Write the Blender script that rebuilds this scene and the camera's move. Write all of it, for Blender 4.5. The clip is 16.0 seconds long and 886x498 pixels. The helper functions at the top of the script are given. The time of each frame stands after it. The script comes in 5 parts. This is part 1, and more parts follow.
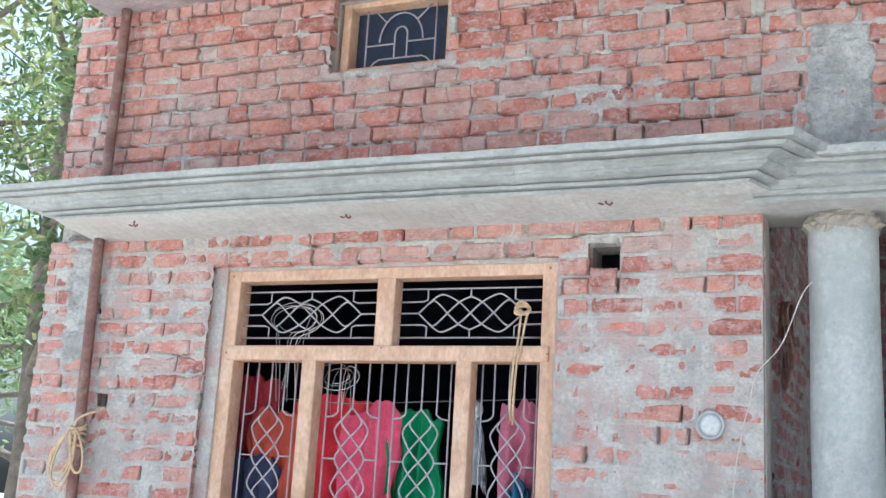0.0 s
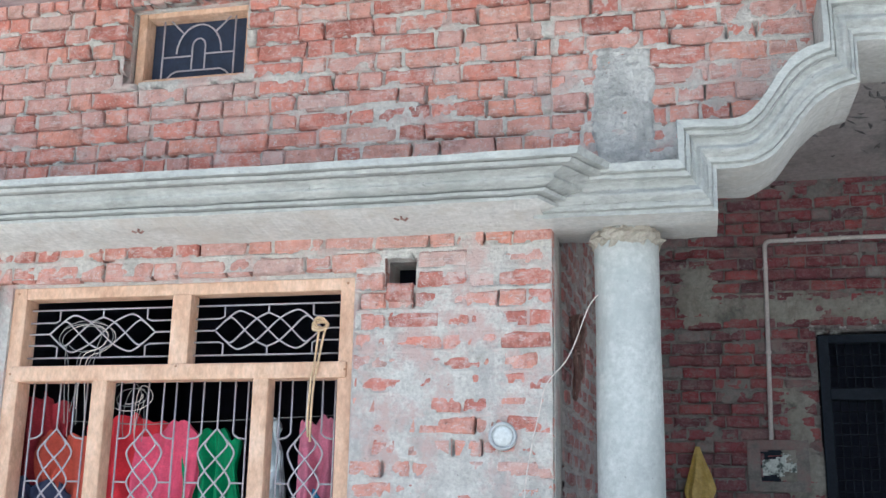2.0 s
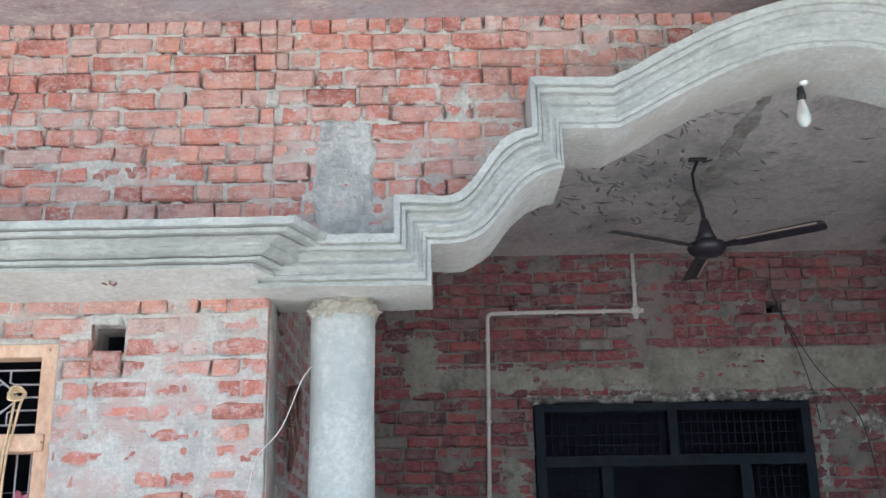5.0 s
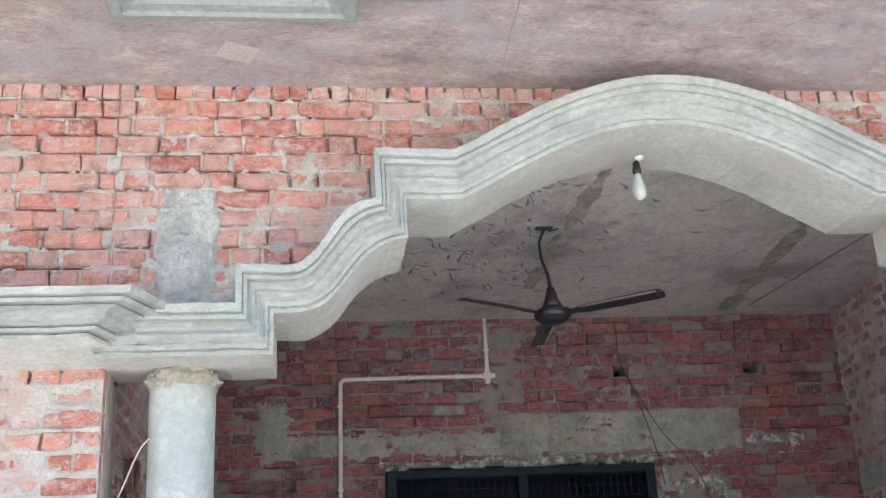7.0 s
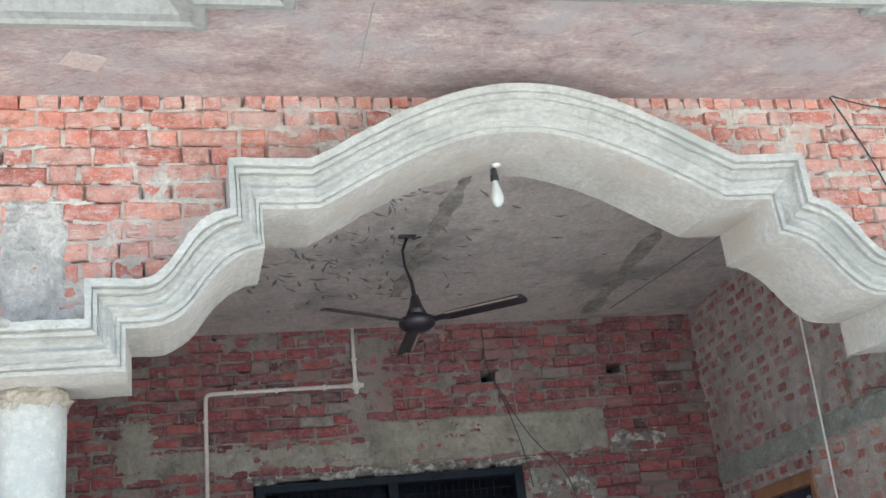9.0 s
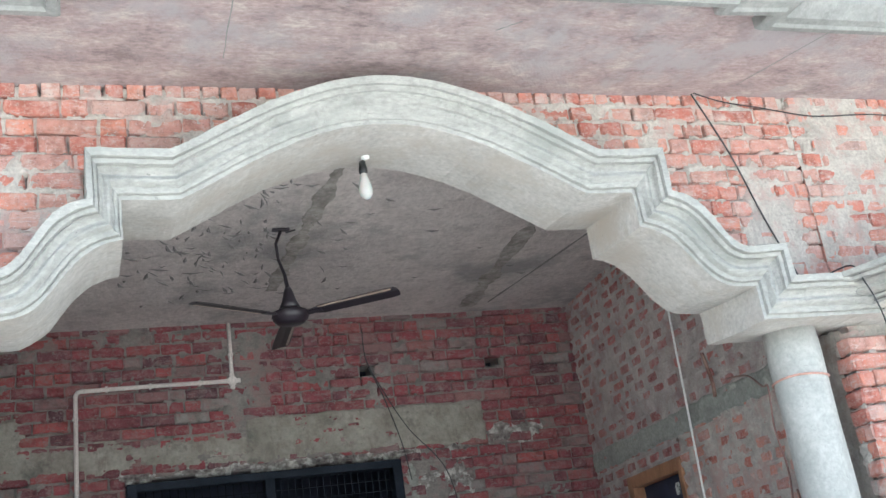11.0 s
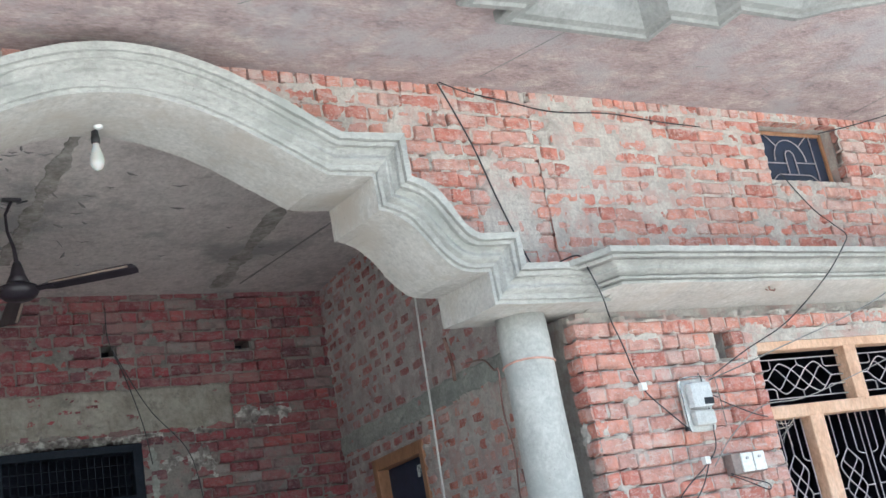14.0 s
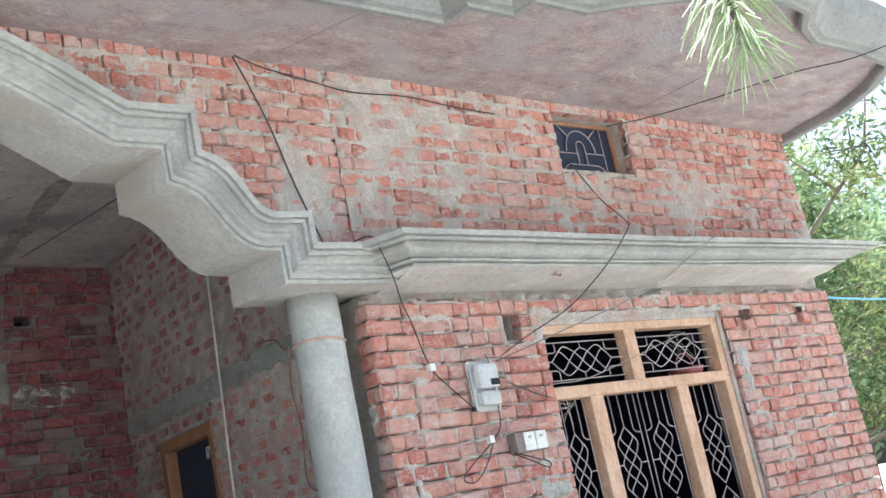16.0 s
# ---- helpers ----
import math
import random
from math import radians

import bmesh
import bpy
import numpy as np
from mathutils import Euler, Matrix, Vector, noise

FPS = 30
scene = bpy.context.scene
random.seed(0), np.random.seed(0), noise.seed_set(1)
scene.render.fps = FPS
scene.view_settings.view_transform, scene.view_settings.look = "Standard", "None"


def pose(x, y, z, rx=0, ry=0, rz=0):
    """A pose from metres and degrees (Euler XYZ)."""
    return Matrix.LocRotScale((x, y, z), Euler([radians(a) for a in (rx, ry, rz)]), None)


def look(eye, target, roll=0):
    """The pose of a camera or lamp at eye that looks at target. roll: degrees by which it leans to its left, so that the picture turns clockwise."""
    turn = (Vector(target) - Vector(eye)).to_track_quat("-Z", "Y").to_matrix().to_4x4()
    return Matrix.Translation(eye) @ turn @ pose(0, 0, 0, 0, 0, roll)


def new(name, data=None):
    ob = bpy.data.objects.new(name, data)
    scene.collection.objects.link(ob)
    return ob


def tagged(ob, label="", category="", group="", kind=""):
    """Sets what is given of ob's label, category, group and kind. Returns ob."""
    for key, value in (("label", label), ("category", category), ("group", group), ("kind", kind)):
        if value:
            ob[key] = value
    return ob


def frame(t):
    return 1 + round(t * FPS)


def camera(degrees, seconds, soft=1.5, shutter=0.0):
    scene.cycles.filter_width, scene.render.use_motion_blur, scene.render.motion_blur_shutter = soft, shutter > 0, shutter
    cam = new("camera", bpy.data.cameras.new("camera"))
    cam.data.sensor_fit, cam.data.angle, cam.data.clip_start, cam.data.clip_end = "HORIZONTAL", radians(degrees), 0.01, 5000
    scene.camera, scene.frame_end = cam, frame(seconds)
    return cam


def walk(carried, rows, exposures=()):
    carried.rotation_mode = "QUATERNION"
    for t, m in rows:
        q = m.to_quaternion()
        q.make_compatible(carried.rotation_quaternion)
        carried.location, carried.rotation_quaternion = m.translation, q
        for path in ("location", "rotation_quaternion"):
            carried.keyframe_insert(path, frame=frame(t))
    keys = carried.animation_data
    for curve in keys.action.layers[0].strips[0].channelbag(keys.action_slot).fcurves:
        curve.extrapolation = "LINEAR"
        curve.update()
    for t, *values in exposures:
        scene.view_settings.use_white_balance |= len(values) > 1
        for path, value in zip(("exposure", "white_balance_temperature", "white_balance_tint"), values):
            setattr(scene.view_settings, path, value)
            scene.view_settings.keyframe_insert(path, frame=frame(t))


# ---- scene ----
cam = camera(44.2, 16.0)
METRES, EYE, TILT, LEAN, TURN = 8.0, 1.5, 0.0, 0.0, 20.8
PATH = [
    (0, (0.219, 0.422, 1.572), (-0.555, 2.213, 2.013), 3.4),
    (0.5, (0.257, 0.433, 1.561), (-0.443, 2.25, 2.02), 3.1),
    (1, (0.279, 0.445, 1.563), (-0.335, 2.293, 2.019), 2.2),
    (1.5, (0.304, 0.458, 1.56), (-0.244, 2.324, 2.027), 1.7),
    (2, (0.32, 0.456, 1.568), (-0.145, 2.34, 2.052), 1.1),
    (2.5, (0.342, 0.46, 1.57), (-0.047, 2.358, 2.064), 0.8),
    (3, (0.361, 0.465, 1.574), (0.055, 2.374, 2.086), 0.5),
    (3.5, (0.384, 0.476, 1.576), (0.146, 2.39, 2.105), 0.2),
    (4, (0.397, 0.482, 1.574), (0.225, 2.4, 2.114), -0.2),
    (4.5, (0.416, 0.487, 1.581), (0.323, 2.404, 2.144), -0.3),
    (5, (0.433, 0.482, 1.588), (0.43, 2.39, 2.189), -1.0),
    (7.5, (0.536, 0.446, 1.61), (0.828, 2.295, 2.316), -3.8),
    (8, (0.548, 0.446, 1.61), (0.892, 2.284, 2.318), -4.6),
    (8.5, (0.562, 0.437, 1.615), (0.971, 2.262, 2.323), -5.6),
    (9, (0.587, 0.444, 1.605), (1.057, 2.26, 2.3), -6.8),
    (11.5, (0.744, 0.398, 1.563), (1.455, 2.149, 2.216), -8.7),
    (12, (0.78, 0.382, 1.552), (1.556, 2.111, 2.192), -8.6),
    (12.5, (0.803, 0.372, 1.543), (1.629, 2.08, 2.178), -8.7),
    (13, (0.827, 0.359, 1.535), (1.718, 2.035, 2.164), -9.2),
    (13.5, (0.853, 0.359, 1.52), (1.813, 2.005, 2.128), -10.0),
    (14, (0.88, 0.365, 1.518), (1.9, 1.986, 2.096), -10.5),
    (14.5, (0.892, 0.36, 1.506), (1.975, 1.952, 2.048), -10.8),
    (15, (0.917, 0.362, 1.497), (2.083, 1.906, 2.006), -11.3),
    (15.5, (0.923, 0.354, 1.498), (2.168, 1.839, 1.992), -11.6),
    (16, (0.949, 0.341, 1.491), (2.254, 1.777, 1.975), -11.7),
]
walk(cam, [(t, look(eye, target, roll)) for t, eye, target, roll in PATH], [(t, stops, kelvin, 1) for t, stops, kelvin in ((0, 1.46, 5150), (1, 1.52, 5120), (3.5, 1.57, 5120), (5, 1.61, 5180), (7.5, 1.92, 5400), (9, 1.98, 5400), (11.5, 2.08, 5320), (12.5, 2.02, 5330), (14, 1.80, 5330), (15, 1.72, 5230), (15.5, 1.65, 5200), (16, 1.53, 5450))])

# ---- world, sun, exposure ----
world = bpy.data.worlds.new("world")
scene.world = world
world.use_nodes = True
wt = world.node_tree
sky = wt.nodes.new("ShaderNodeTexSky")
sky.sky_type = "NISHITA"
sky.sun_disc = False
SUN_EL, SUN_AZ = radians(75), radians(20)
sky.sun_elevation, sky.sun_rotation = SUN_EL, SUN_AZ
sky.air_density, sky.dust_density, sky.ozone_density = 1.0, 6.0, 1.0
haze = wt.nodes.new("ShaderNodeHueSaturation")
haze.inputs["Saturation"].default_value, haze.inputs["Value"].default_value = 0.45, 1.15
wt.links.new(sky.outputs[0], haze.inputs["Color"])
wt.links.new(haze.outputs[0], wt.nodes["Background"].inputs[0])
wt.nodes["Background"].inputs[1].default_value = 0.105
sun = new("sun", bpy.data.lights.new("sun", "SUN"))
sun.data.energy, sun.data.angle, sun.data.color = 4.7, radians(3), (1.0, 0.95, 0.87)
sun_dir = Vector((math.sin(SUN_AZ) * math.cos(SUN_EL), math.cos(SUN_AZ) * math.cos(SUN_EL), math.sin(SUN_EL)))
sun.matrix_world = look(sun_dir * 40, (0, 0, 0))


# ---- materials ----
def mat(name, rough=0.8, metal=0.0):
    m = bpy.data.materials.new(name)
    m.use_nodes = True
    b = m.node_tree.nodes["Principled BSDF"]
    b.inputs["Roughness"].default_value, b.inputs["Metallic"].default_value = rough, metal
    return m, m.node_tree, b


def nnode(nt, kind, **kw):
    n = nt.nodes.new(kind)
    for k, v in kw.items():
        n.inputs[k.replace("_", " ")].default_value = v
    return n


def noise_of(nt, scale, detail=4.0, rough=0.6, coord="Position", stretch=None):
    if coord == "Position":
        src = nt.nodes.new("ShaderNodeNewGeometry").outputs["Position"]
    else:
        src = nt.nodes.new("ShaderNodeTexCoord").outputs[coord]
    if stretch:
        mp = nt.nodes.new("ShaderNodeMapping")
        mp.inputs["Scale"].default_value = stretch
        nt.links.new(src, mp.inputs[0])
        src = mp.outputs[0]
    n = nnode(nt, "ShaderNodeTexNoise", Scale=scale, Detail=detail, Roughness=rough)
    nt.links.new(src, n.inputs["Vector"])
    return n.outputs[0]


def ramp(nt, fac, stops):
    r = nt.nodes.new("ShaderNodeValToRGB")
    while len(r.color_ramp.elements) < len(stops):
        r.color_ramp.elements.new(0.5)
    for e, (p, c) in zip(r.color_ramp.elements, stops):
        e.position, e.color = p, (*c, 1) if len(c) == 3 else (c[0], c[0], c[0], 1)
    nt.links.new(fac, r.inputs[0])
    return r.outputs[0]


def mix(nt, fac, a, b, mode="MIX"):
    n = nt.nodes.new("ShaderNodeMix")
    n.data_type, n.blend_type = "RGBA", mode
    for sock, v in ((n.inputs[0], fac), (n.inputs[6], a), (n.inputs[7], b)):
        if isinstance(v, (int, float)):
            sock.default_value = v
        elif isinstance(v, tuple):
            sock.default_value = (*v, 1)
        else:
            nt.links.new(v, sock)
    return n.outputs[2]


def bump(nt, b, height, strength=0.5, dist=0.01):
    n = nnode(nt, "ShaderNodeBump", Strength=strength, Distance=dist)
    nt.links.new(height, n.inputs["Height"])
    nt.links.new(n.outputs[0], b.inputs["Normal"])


def surface(name, stops, scale, rough=0.85, grain=60.0, bump_strength=0.4, bump_dist=0.006, stain=None, stain_scale=1.2, stretch=None, metal=0.0, coord="Position", stain_range=(0.5, 0.68), streak=None):
    """A mottled surface: colours over one noise, finer grain in value and relief, and stains of another colour."""
    m, nt, b = mat(name, rough, metal)
    col = ramp(nt, noise_of(nt, scale, 5, 0.65, coord, stretch), stops)
    fine = noise_of(nt, grain, 4, 0.7, coord, stretch)
    col = mix(nt, 1.0, col, ramp(nt, fine, [(0.3, (0.78,)), (0.7, (1.12,))]), "MULTIPLY")
    if stain:
        mask = ramp(nt, noise_of(nt, stain_scale, 6, 0.7, coord), [(stain_range[0], (0,)), (stain_range[1], (1,))])
        col = mix(nt, mask, col, stain)
    if streak:
        mask = ramp(nt, noise_of(nt, 9, 7, 0.75, coord, (1.0, 1.0, 0.45)), [(0.52, (0,)), (0.66, (0.75,))])
        col = mix(nt, mask, col, streak)
        spots = ramp(nt, noise_of(nt, 30, 3, 0.8, coord), [(0.66, (0,)), (0.74, (0.7,))])
        col = mix(nt, spots, col, tuple(c * 0.55 for c in streak))
    nt.links.new(col, b.inputs["Base Color"])
    bump(nt, b, fine, bump_strength, bump_dist)
    return m


def brick_material(name, reds, dust, dust_amount):
    """Fired brick: each one its own red, worn, with cement dust and smears lying over it."""
    m, nt, b = mat(name, 0.88)
    rnd = nt.nodes.new("ShaderNodeObjectInfo").outputs["Random"]
    isl = nt.nodes.new("ShaderNodeNewGeometry").outputs["Random Per Island"]
    add = nt.nodes.new("ShaderNodeMath")
    add.operation = "ADD"
    nt.links.new(rnd, add.inputs[0])
    nt.links.new(isl, add.inputs[1])
    fr = nt.nodes.new("ShaderNodeMath")
    fr.operation = "FRACT"
    nt.links.new(add.outputs[0], fr.inputs[0])
    col = ramp(nt, fr.outputs[0], reds)
    shade = ramp(nt, noise_of(nt, 11, 6, 0.72), [(0.28, (0.5,)), (0.5, (1.0,)), (0.72, (1.25,))])
    col = mix(nt, 1.0, col, shade, "MULTIPLY")
    pale = ramp(nt, noise_of(nt, 19, 6, 0.74), [(0.48, (0,)), (0.63, (0.72,))])
    col = mix(nt, pale, col, tuple(0.5 * (p + d) for p, d in zip(reds[1][1], dust)))
    rub = ramp(nt, noise_of(nt, 17, 8, 0.8, stretch=(0.7, 0.7, 2.6)), [(0.54, (0,)), (0.61, (0.6,))])
    col = mix(nt, rub, col, dust)
    speck = ramp(nt, noise_of(nt, 60, 5, 0.8), [(0.58, (0,)), (0.64, (0.9,))])
    col = mix(nt, speck, col, dust)
    big = ramp(nt, noise_of(nt, 4.2, 7, 0.74), [(dust_amount, (0,)), (dust_amount + 0.13, (0.8,))])
    col = mix(nt, big, col, dust)
    pits = ramp(nt, noise_of(nt, 70, 3, 0.7), [(0.28, (0.45,)), (0.38, (1.0,))])
    col = mix(nt, 1.0, col, pits, "MULTIPLY")
    nt.links.new(col, b.inputs["Base Color"])
    bump(nt, b, noise_of(nt, 34, 7, 0.78), 1.0, 0.012)
    return m


def plain(name, col, rough=0.6, metal=0.0, var=0.25, scale=12.0):
    lo, hi = tuple(c * (1 - var) for c in col), tuple(min(1, c * (1 + var)) for c in col)
    return surface(name, [(0.3, lo), (0.7, hi)], scale, rough, scale * 6, 0.2, 0.002, metal=metal)


REDS = [(0.0, (0.39, 0.135, 0.105)), (0.25, (0.56, 0.215, 0.16)), (0.5, (0.50, 0.285, 0.245)), (0.75, (0.60, 0.26, 0.19)), (1.0, (0.50, 0.345, 0.305))]
# deeper reds for the porch; part of its shade is put into these colours
SHADED_REDS = [(0.0, (0.11, 0.05, 0.063)), (0.3, (0.30, 0.066, 0.076)), (0.55, (0.175, 0.075, 0.088)), (0.8, (0.36, 0.09, 0.088)), (0.9, (0.22, 0.15, 0.15)), (1.0, (0.29, 0.27, 0.25))]
M_BRICK = brick_material("weathered_brick", REDS, (0.61, 0.525, 0.49), 0.535)
M_BRICK_PORCH = brick_material("shaded_porch_brick", SHADED_REDS, (0.29, 0.245, 0.235), 0.56)
# dustier brick; its half shade is put into tones between facade and porch
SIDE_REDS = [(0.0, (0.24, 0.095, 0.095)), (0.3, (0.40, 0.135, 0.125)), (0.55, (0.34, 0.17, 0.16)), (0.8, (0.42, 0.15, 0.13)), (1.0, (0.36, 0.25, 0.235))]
M_BRICK_SIDE = brick_material("half_shaded_side_brick", SIDE_REDS, (0.42, 0.37, 0.35), 0.50)
M_MORTAR = surface("cement_mortar", [(0.3, (0.41, 0.378, 0.345)), (0.5, (0.555, 0.518, 0.475)), (0.75, (0.66, 0.615, 0.565))], 9, 0.92, 60, 1.0, 0.012, (0.50, 0.37, 0.335), 5.5, stain_range=(0.48, 0.60), streak=(0.38, 0.35, 0.33))
# darker copy of the cement mortar, with the porch's shade in its colour
M_MORTAR_PORCH = surface("shaded_porch_mortar", [(0.3, (0.17, 0.157, 0.148)), (0.7, (0.34, 0.312, 0.288))], 8, 0.92, 70, 0.9, 0.008, (0.25, 0.15, 0.145), 4.0)
# side wall mortar, dimmed from the facade's to carry the porch's half shade
M_MORTAR_SIDE = surface("half_shaded_side_mortar", [(0.3, (0.36, 0.325, 0.31)), (0.7, (0.54, 0.495, 0.465))], 6, 0.92, 70, 0.9, 0.008, (0.30, 0.22, 0.215), 4.0)
M_CEMENT = surface("cement_render", [(0.25, (0.31, 0.305, 0.287)), (0.5, (0.405, 0.40, 0.378)), (0.75, (0.495, 0.487, 0.46))], 3.5, 0.85, 45, 0.7, 0.008, (0.30, 0.305, 0.285), 2.8, stretch=(0.6, 1, 1.4), streak=(0.27, 0.268, 0.25))
# beige dust tone, also set brighter than the faces to lift the dim undersides
M_BEIGE = surface("beige_cement_render", [(0.25, (0.44, 0.415, 0.39)), (0.5, (0.555, 0.53, 0.50)), (0.75, (0.64, 0.61, 0.58))], 3.0, 0.88, 40, 0.6, 0.006, (0.47, 0.42, 0.37), 2.0, streak=(0.45, 0.41, 0.36))
M_WEATHERED = surface("weathered_cement", [(0.25, (0.205, 0.205, 0.20)), (0.5, (0.275, 0.272, 0.265)), (0.75, (0.345, 0.34, 0.328))], 4.0, 0.88, 40, 0.6, 0.006, (0.25, 0.255, 0.245), 2.3, streak=(0.33, 0.32, 0.31))
M_COLUMN = surface("column_cement", [(0.25, (0.37, 0.375, 0.36)), (0.5, (0.47, 0.472, 0.452)), (0.75, (0.54, 0.54, 0.515))], 4.5, 0.8, 40, 0.5, 0.005, (0.37, 0.38, 0.365), 3.5, streak=(0.36, 0.36, 0.34))
M_SOFFIT = surface("dusty_slab_soffit", [(0.33, (0.275, 0.215, 0.212)), (0.45, (0.40, 0.31, 0.305)), (0.55, (0.455, 0.365, 0.355)), (0.66, (0.55, 0.485, 0.45))], 5.0, 0.9, 40, 1.0, 0.016, (0.40, 0.36, 0.37), 2.2, stretch=(0.7, 1.4, 1), stain_range=(0.48, 0.62), streak=(0.33, 0.275, 0.28))
M_CEILING = surface("porch_ceiling_cement", [(0.3, (0.47, 0.42, 0.405)), (0.5, (0.58, 0.52, 0.50)), (0.72, (0.65, 0.59, 0.56))], 3.2, 0.9, 30, 0.9, 0.012, (0.30, 0.28, 0.275), 1.3, stretch=(1, 0.7, 1), stain_range=(0.52, 0.66), streak=(0.36, 0.32, 0.305))
M_WOOD = surface("new_wood", [(0.3, (0.52, 0.305, 0.195)), (0.5, (0.645, 0.415, 0.28)), (0.7, (0.73, 0.51, 0.37))], 9, 0.6, 55, 0.25, 0.003, (0.46, 0.28, 0.17), 5.0, stretch=(1, 1, 0.5), stain_range=(0.58, 0.72))
M_STEEL = surface("painted_steel", [(0.3, (0.33, 0.295, 0.32)), (0.7, (0.46, 0.42, 0.44))], 18, 0.45, 80, 0.15, 0.001)
M_BLACK = surface("old_black_paint", [(0.3, (0.012, 0.016, 0.024)), (0.7, (0.025, 0.031, 0.044))], 8, 0.6, 50, 0.3, 0.002, (0.35, 0.34, 0.32), 9.0, stain_range=(0.72, 0.76))
# near black with a blue cast, in place of the rooms' lack of light
M_DARK = surface("room_darkness_plaster", [(0.3, (0.036, 0.038, 0.066)), (0.7, (0.055, 0.058, 0.092))], 2, 0.9)
M_GROUND = surface("dusty_ground", [(0.3, (0.42, 0.385, 0.34)), (0.7, (0.54, 0.505, 0.455))], 0.8, 0.95, 20, 0.6, 0.02, (0.33, 0.30, 0.255), 0.4)

M_BLACK.node_tree.nodes["Principled BSDF"].inputs["Specular IOR Level"].default_value = 0.12


# ---- mesh helpers ----
class Build:
    """Gathers boxes, tubes and grids into one mesh."""

    def __init__(self):
        self.v, self.f = [], []

    def quad_grid(self, pts):
        """pts: rows of equally many points; faces between neighbours."""
        o, n = len(self.v), len(pts[0])
        for row in pts:
            self.v += [tuple(p) for p in row]
        for i in range(len(pts) - 1):
            for j in range(n - 1):
                a = o + i * n + j
                self.f.append((a, a + 1, a + n + 1, a + n))
        return self

    def box(self, x0, x1, y0, y1, z0, z1, m=None, c=0.0):
        """A box; c: width of the bevel on all edges."""
        o = len(self.v)
        if c <= 0:
            vs = [(x, y, z) for z in (z0, z1) for y in (y0, y1) for x in (x0, x1)]
            fs = [(0, 2, 3, 1), (4, 5, 7, 6), (0, 1, 5, 4), (2, 6, 7, 3), (0, 4, 6, 2), (1, 3, 7, 5)]
        else:
            bm = bmesh.new()
            bmesh.ops.create_cube(bm, size=1)
            for v in bm.verts:
                v.co = Vector(((x0 + x1) / 2 + v.co.x * (x1 - x0), (y0 + y1) / 2 + v.co.y * (y1 - y0), (z0 + z1) / 2 + v.co.z * (z1 - z0)))
            bmesh.ops.bevel(bm, geom=bm.edges[:], offset=c, segments=2, affect="EDGES", profile=0.6)
            bm.verts.index_update()
            vs, fs = [tuple(v.co) for v in bm.verts], [tuple(v.index for v in f.verts) for f in bm.faces]
            bm.free()
        self.v += [tuple(m @ Vector(p)) for p in vs] if m else vs
        self.f += [tuple(o + i for i in f) for f in fs]
        return self

    def tube(self, pts, r, n=6, closed=False):
        """A round bar along points; r: one radius, or one for each point."""
        pts = [Vector(p) for p in pts]
        rs = r if isinstance(r, (list, tuple)) else [r] * len(pts)
        o, k = len(self.v), len(pts)
        side = None
        for i, p in enumerate(pts):
            a = pts[(i - 1) % k] if closed or i else p
            b = pts[(i + 1) % k] if closed or i < k - 1 else p
            t = (b - a).normalized()
            if side is None:
                side = t.orthogonal().normalized()
            side = (side - t * side.dot(t)).normalized()
            up = t.cross(side)
            for j in range(n):
                w = 2 * math.pi * j / n
                self.v.append(tuple(p + rs[i] * (math.cos(w) * side + math.sin(w) * up)))
        for i in range(k if closed else k - 1):
            for j in range(n):
                a, b = o + i * n, o + (i + 1) % k * n
                self.f.append((a + j, a + (j + 1) % n, b + (j + 1) % n, b + j))
        if not closed:
            self.f.append(tuple(o + j for j in reversed(range(n))))
            self.f.append(tuple(o + (k - 1) * n + j for j in range(n)))
        return self

    def lathe(self, prof, centre, n=24, axis="z"):
        """A turned body: prof is rows of radius and height along the axis from centre."""
        o, c = len(self.v), Vector(centre)
        for r, h in prof:
            for j in range(n):
                w = 2 * math.pi * j / n
                d = (r * math.cos(w), r * math.sin(w), h) if axis == "z" else (r * math.cos(w), h, r * math.sin(w))
                self.v.append(tuple(c + Vector(d)))
        for i in range(len(prof) - 1):
            for j in range(n):
                a, b = o + i * n, o + (i + 1) * n
                self.f.append((a + j, a + (j + 1) % n, b + (j + 1) % n, b + j))
        self.f.append(tuple(o + j for j in reversed(range(n))))
        self.f.append(tuple(o + (len(prof) - 1) * n + j for j in range(n)))
        return self

    def mesh(self, name, material, smooth=False):
        me = bpy.data.meshes.new(name)
        me.from_pydata(self.v, [], self.f)
        me.materials.append(material)
        if smooth:
            me.shade_smooth()
        bm = bmesh.new()
        bm.from_mesh(me)
        bmesh.ops.recalc_face_normals(bm, faces=bm.faces)
        bm.to_mesh(me)
        bm.free()
        return me


def part(name, build, material, parent=None, label="", smooth=False):
    ob = new(name, build.mesh(name, material, smooth))
    ob.parent = parent
    if label:
        ob["label"] = label
    return ob


def thing(name, label, category, kind="", group=""):
    return tagged(new(name), label, category, group, kind)


def lattice(seed):
    return np.random.RandomState(seed).rand(256, 256)


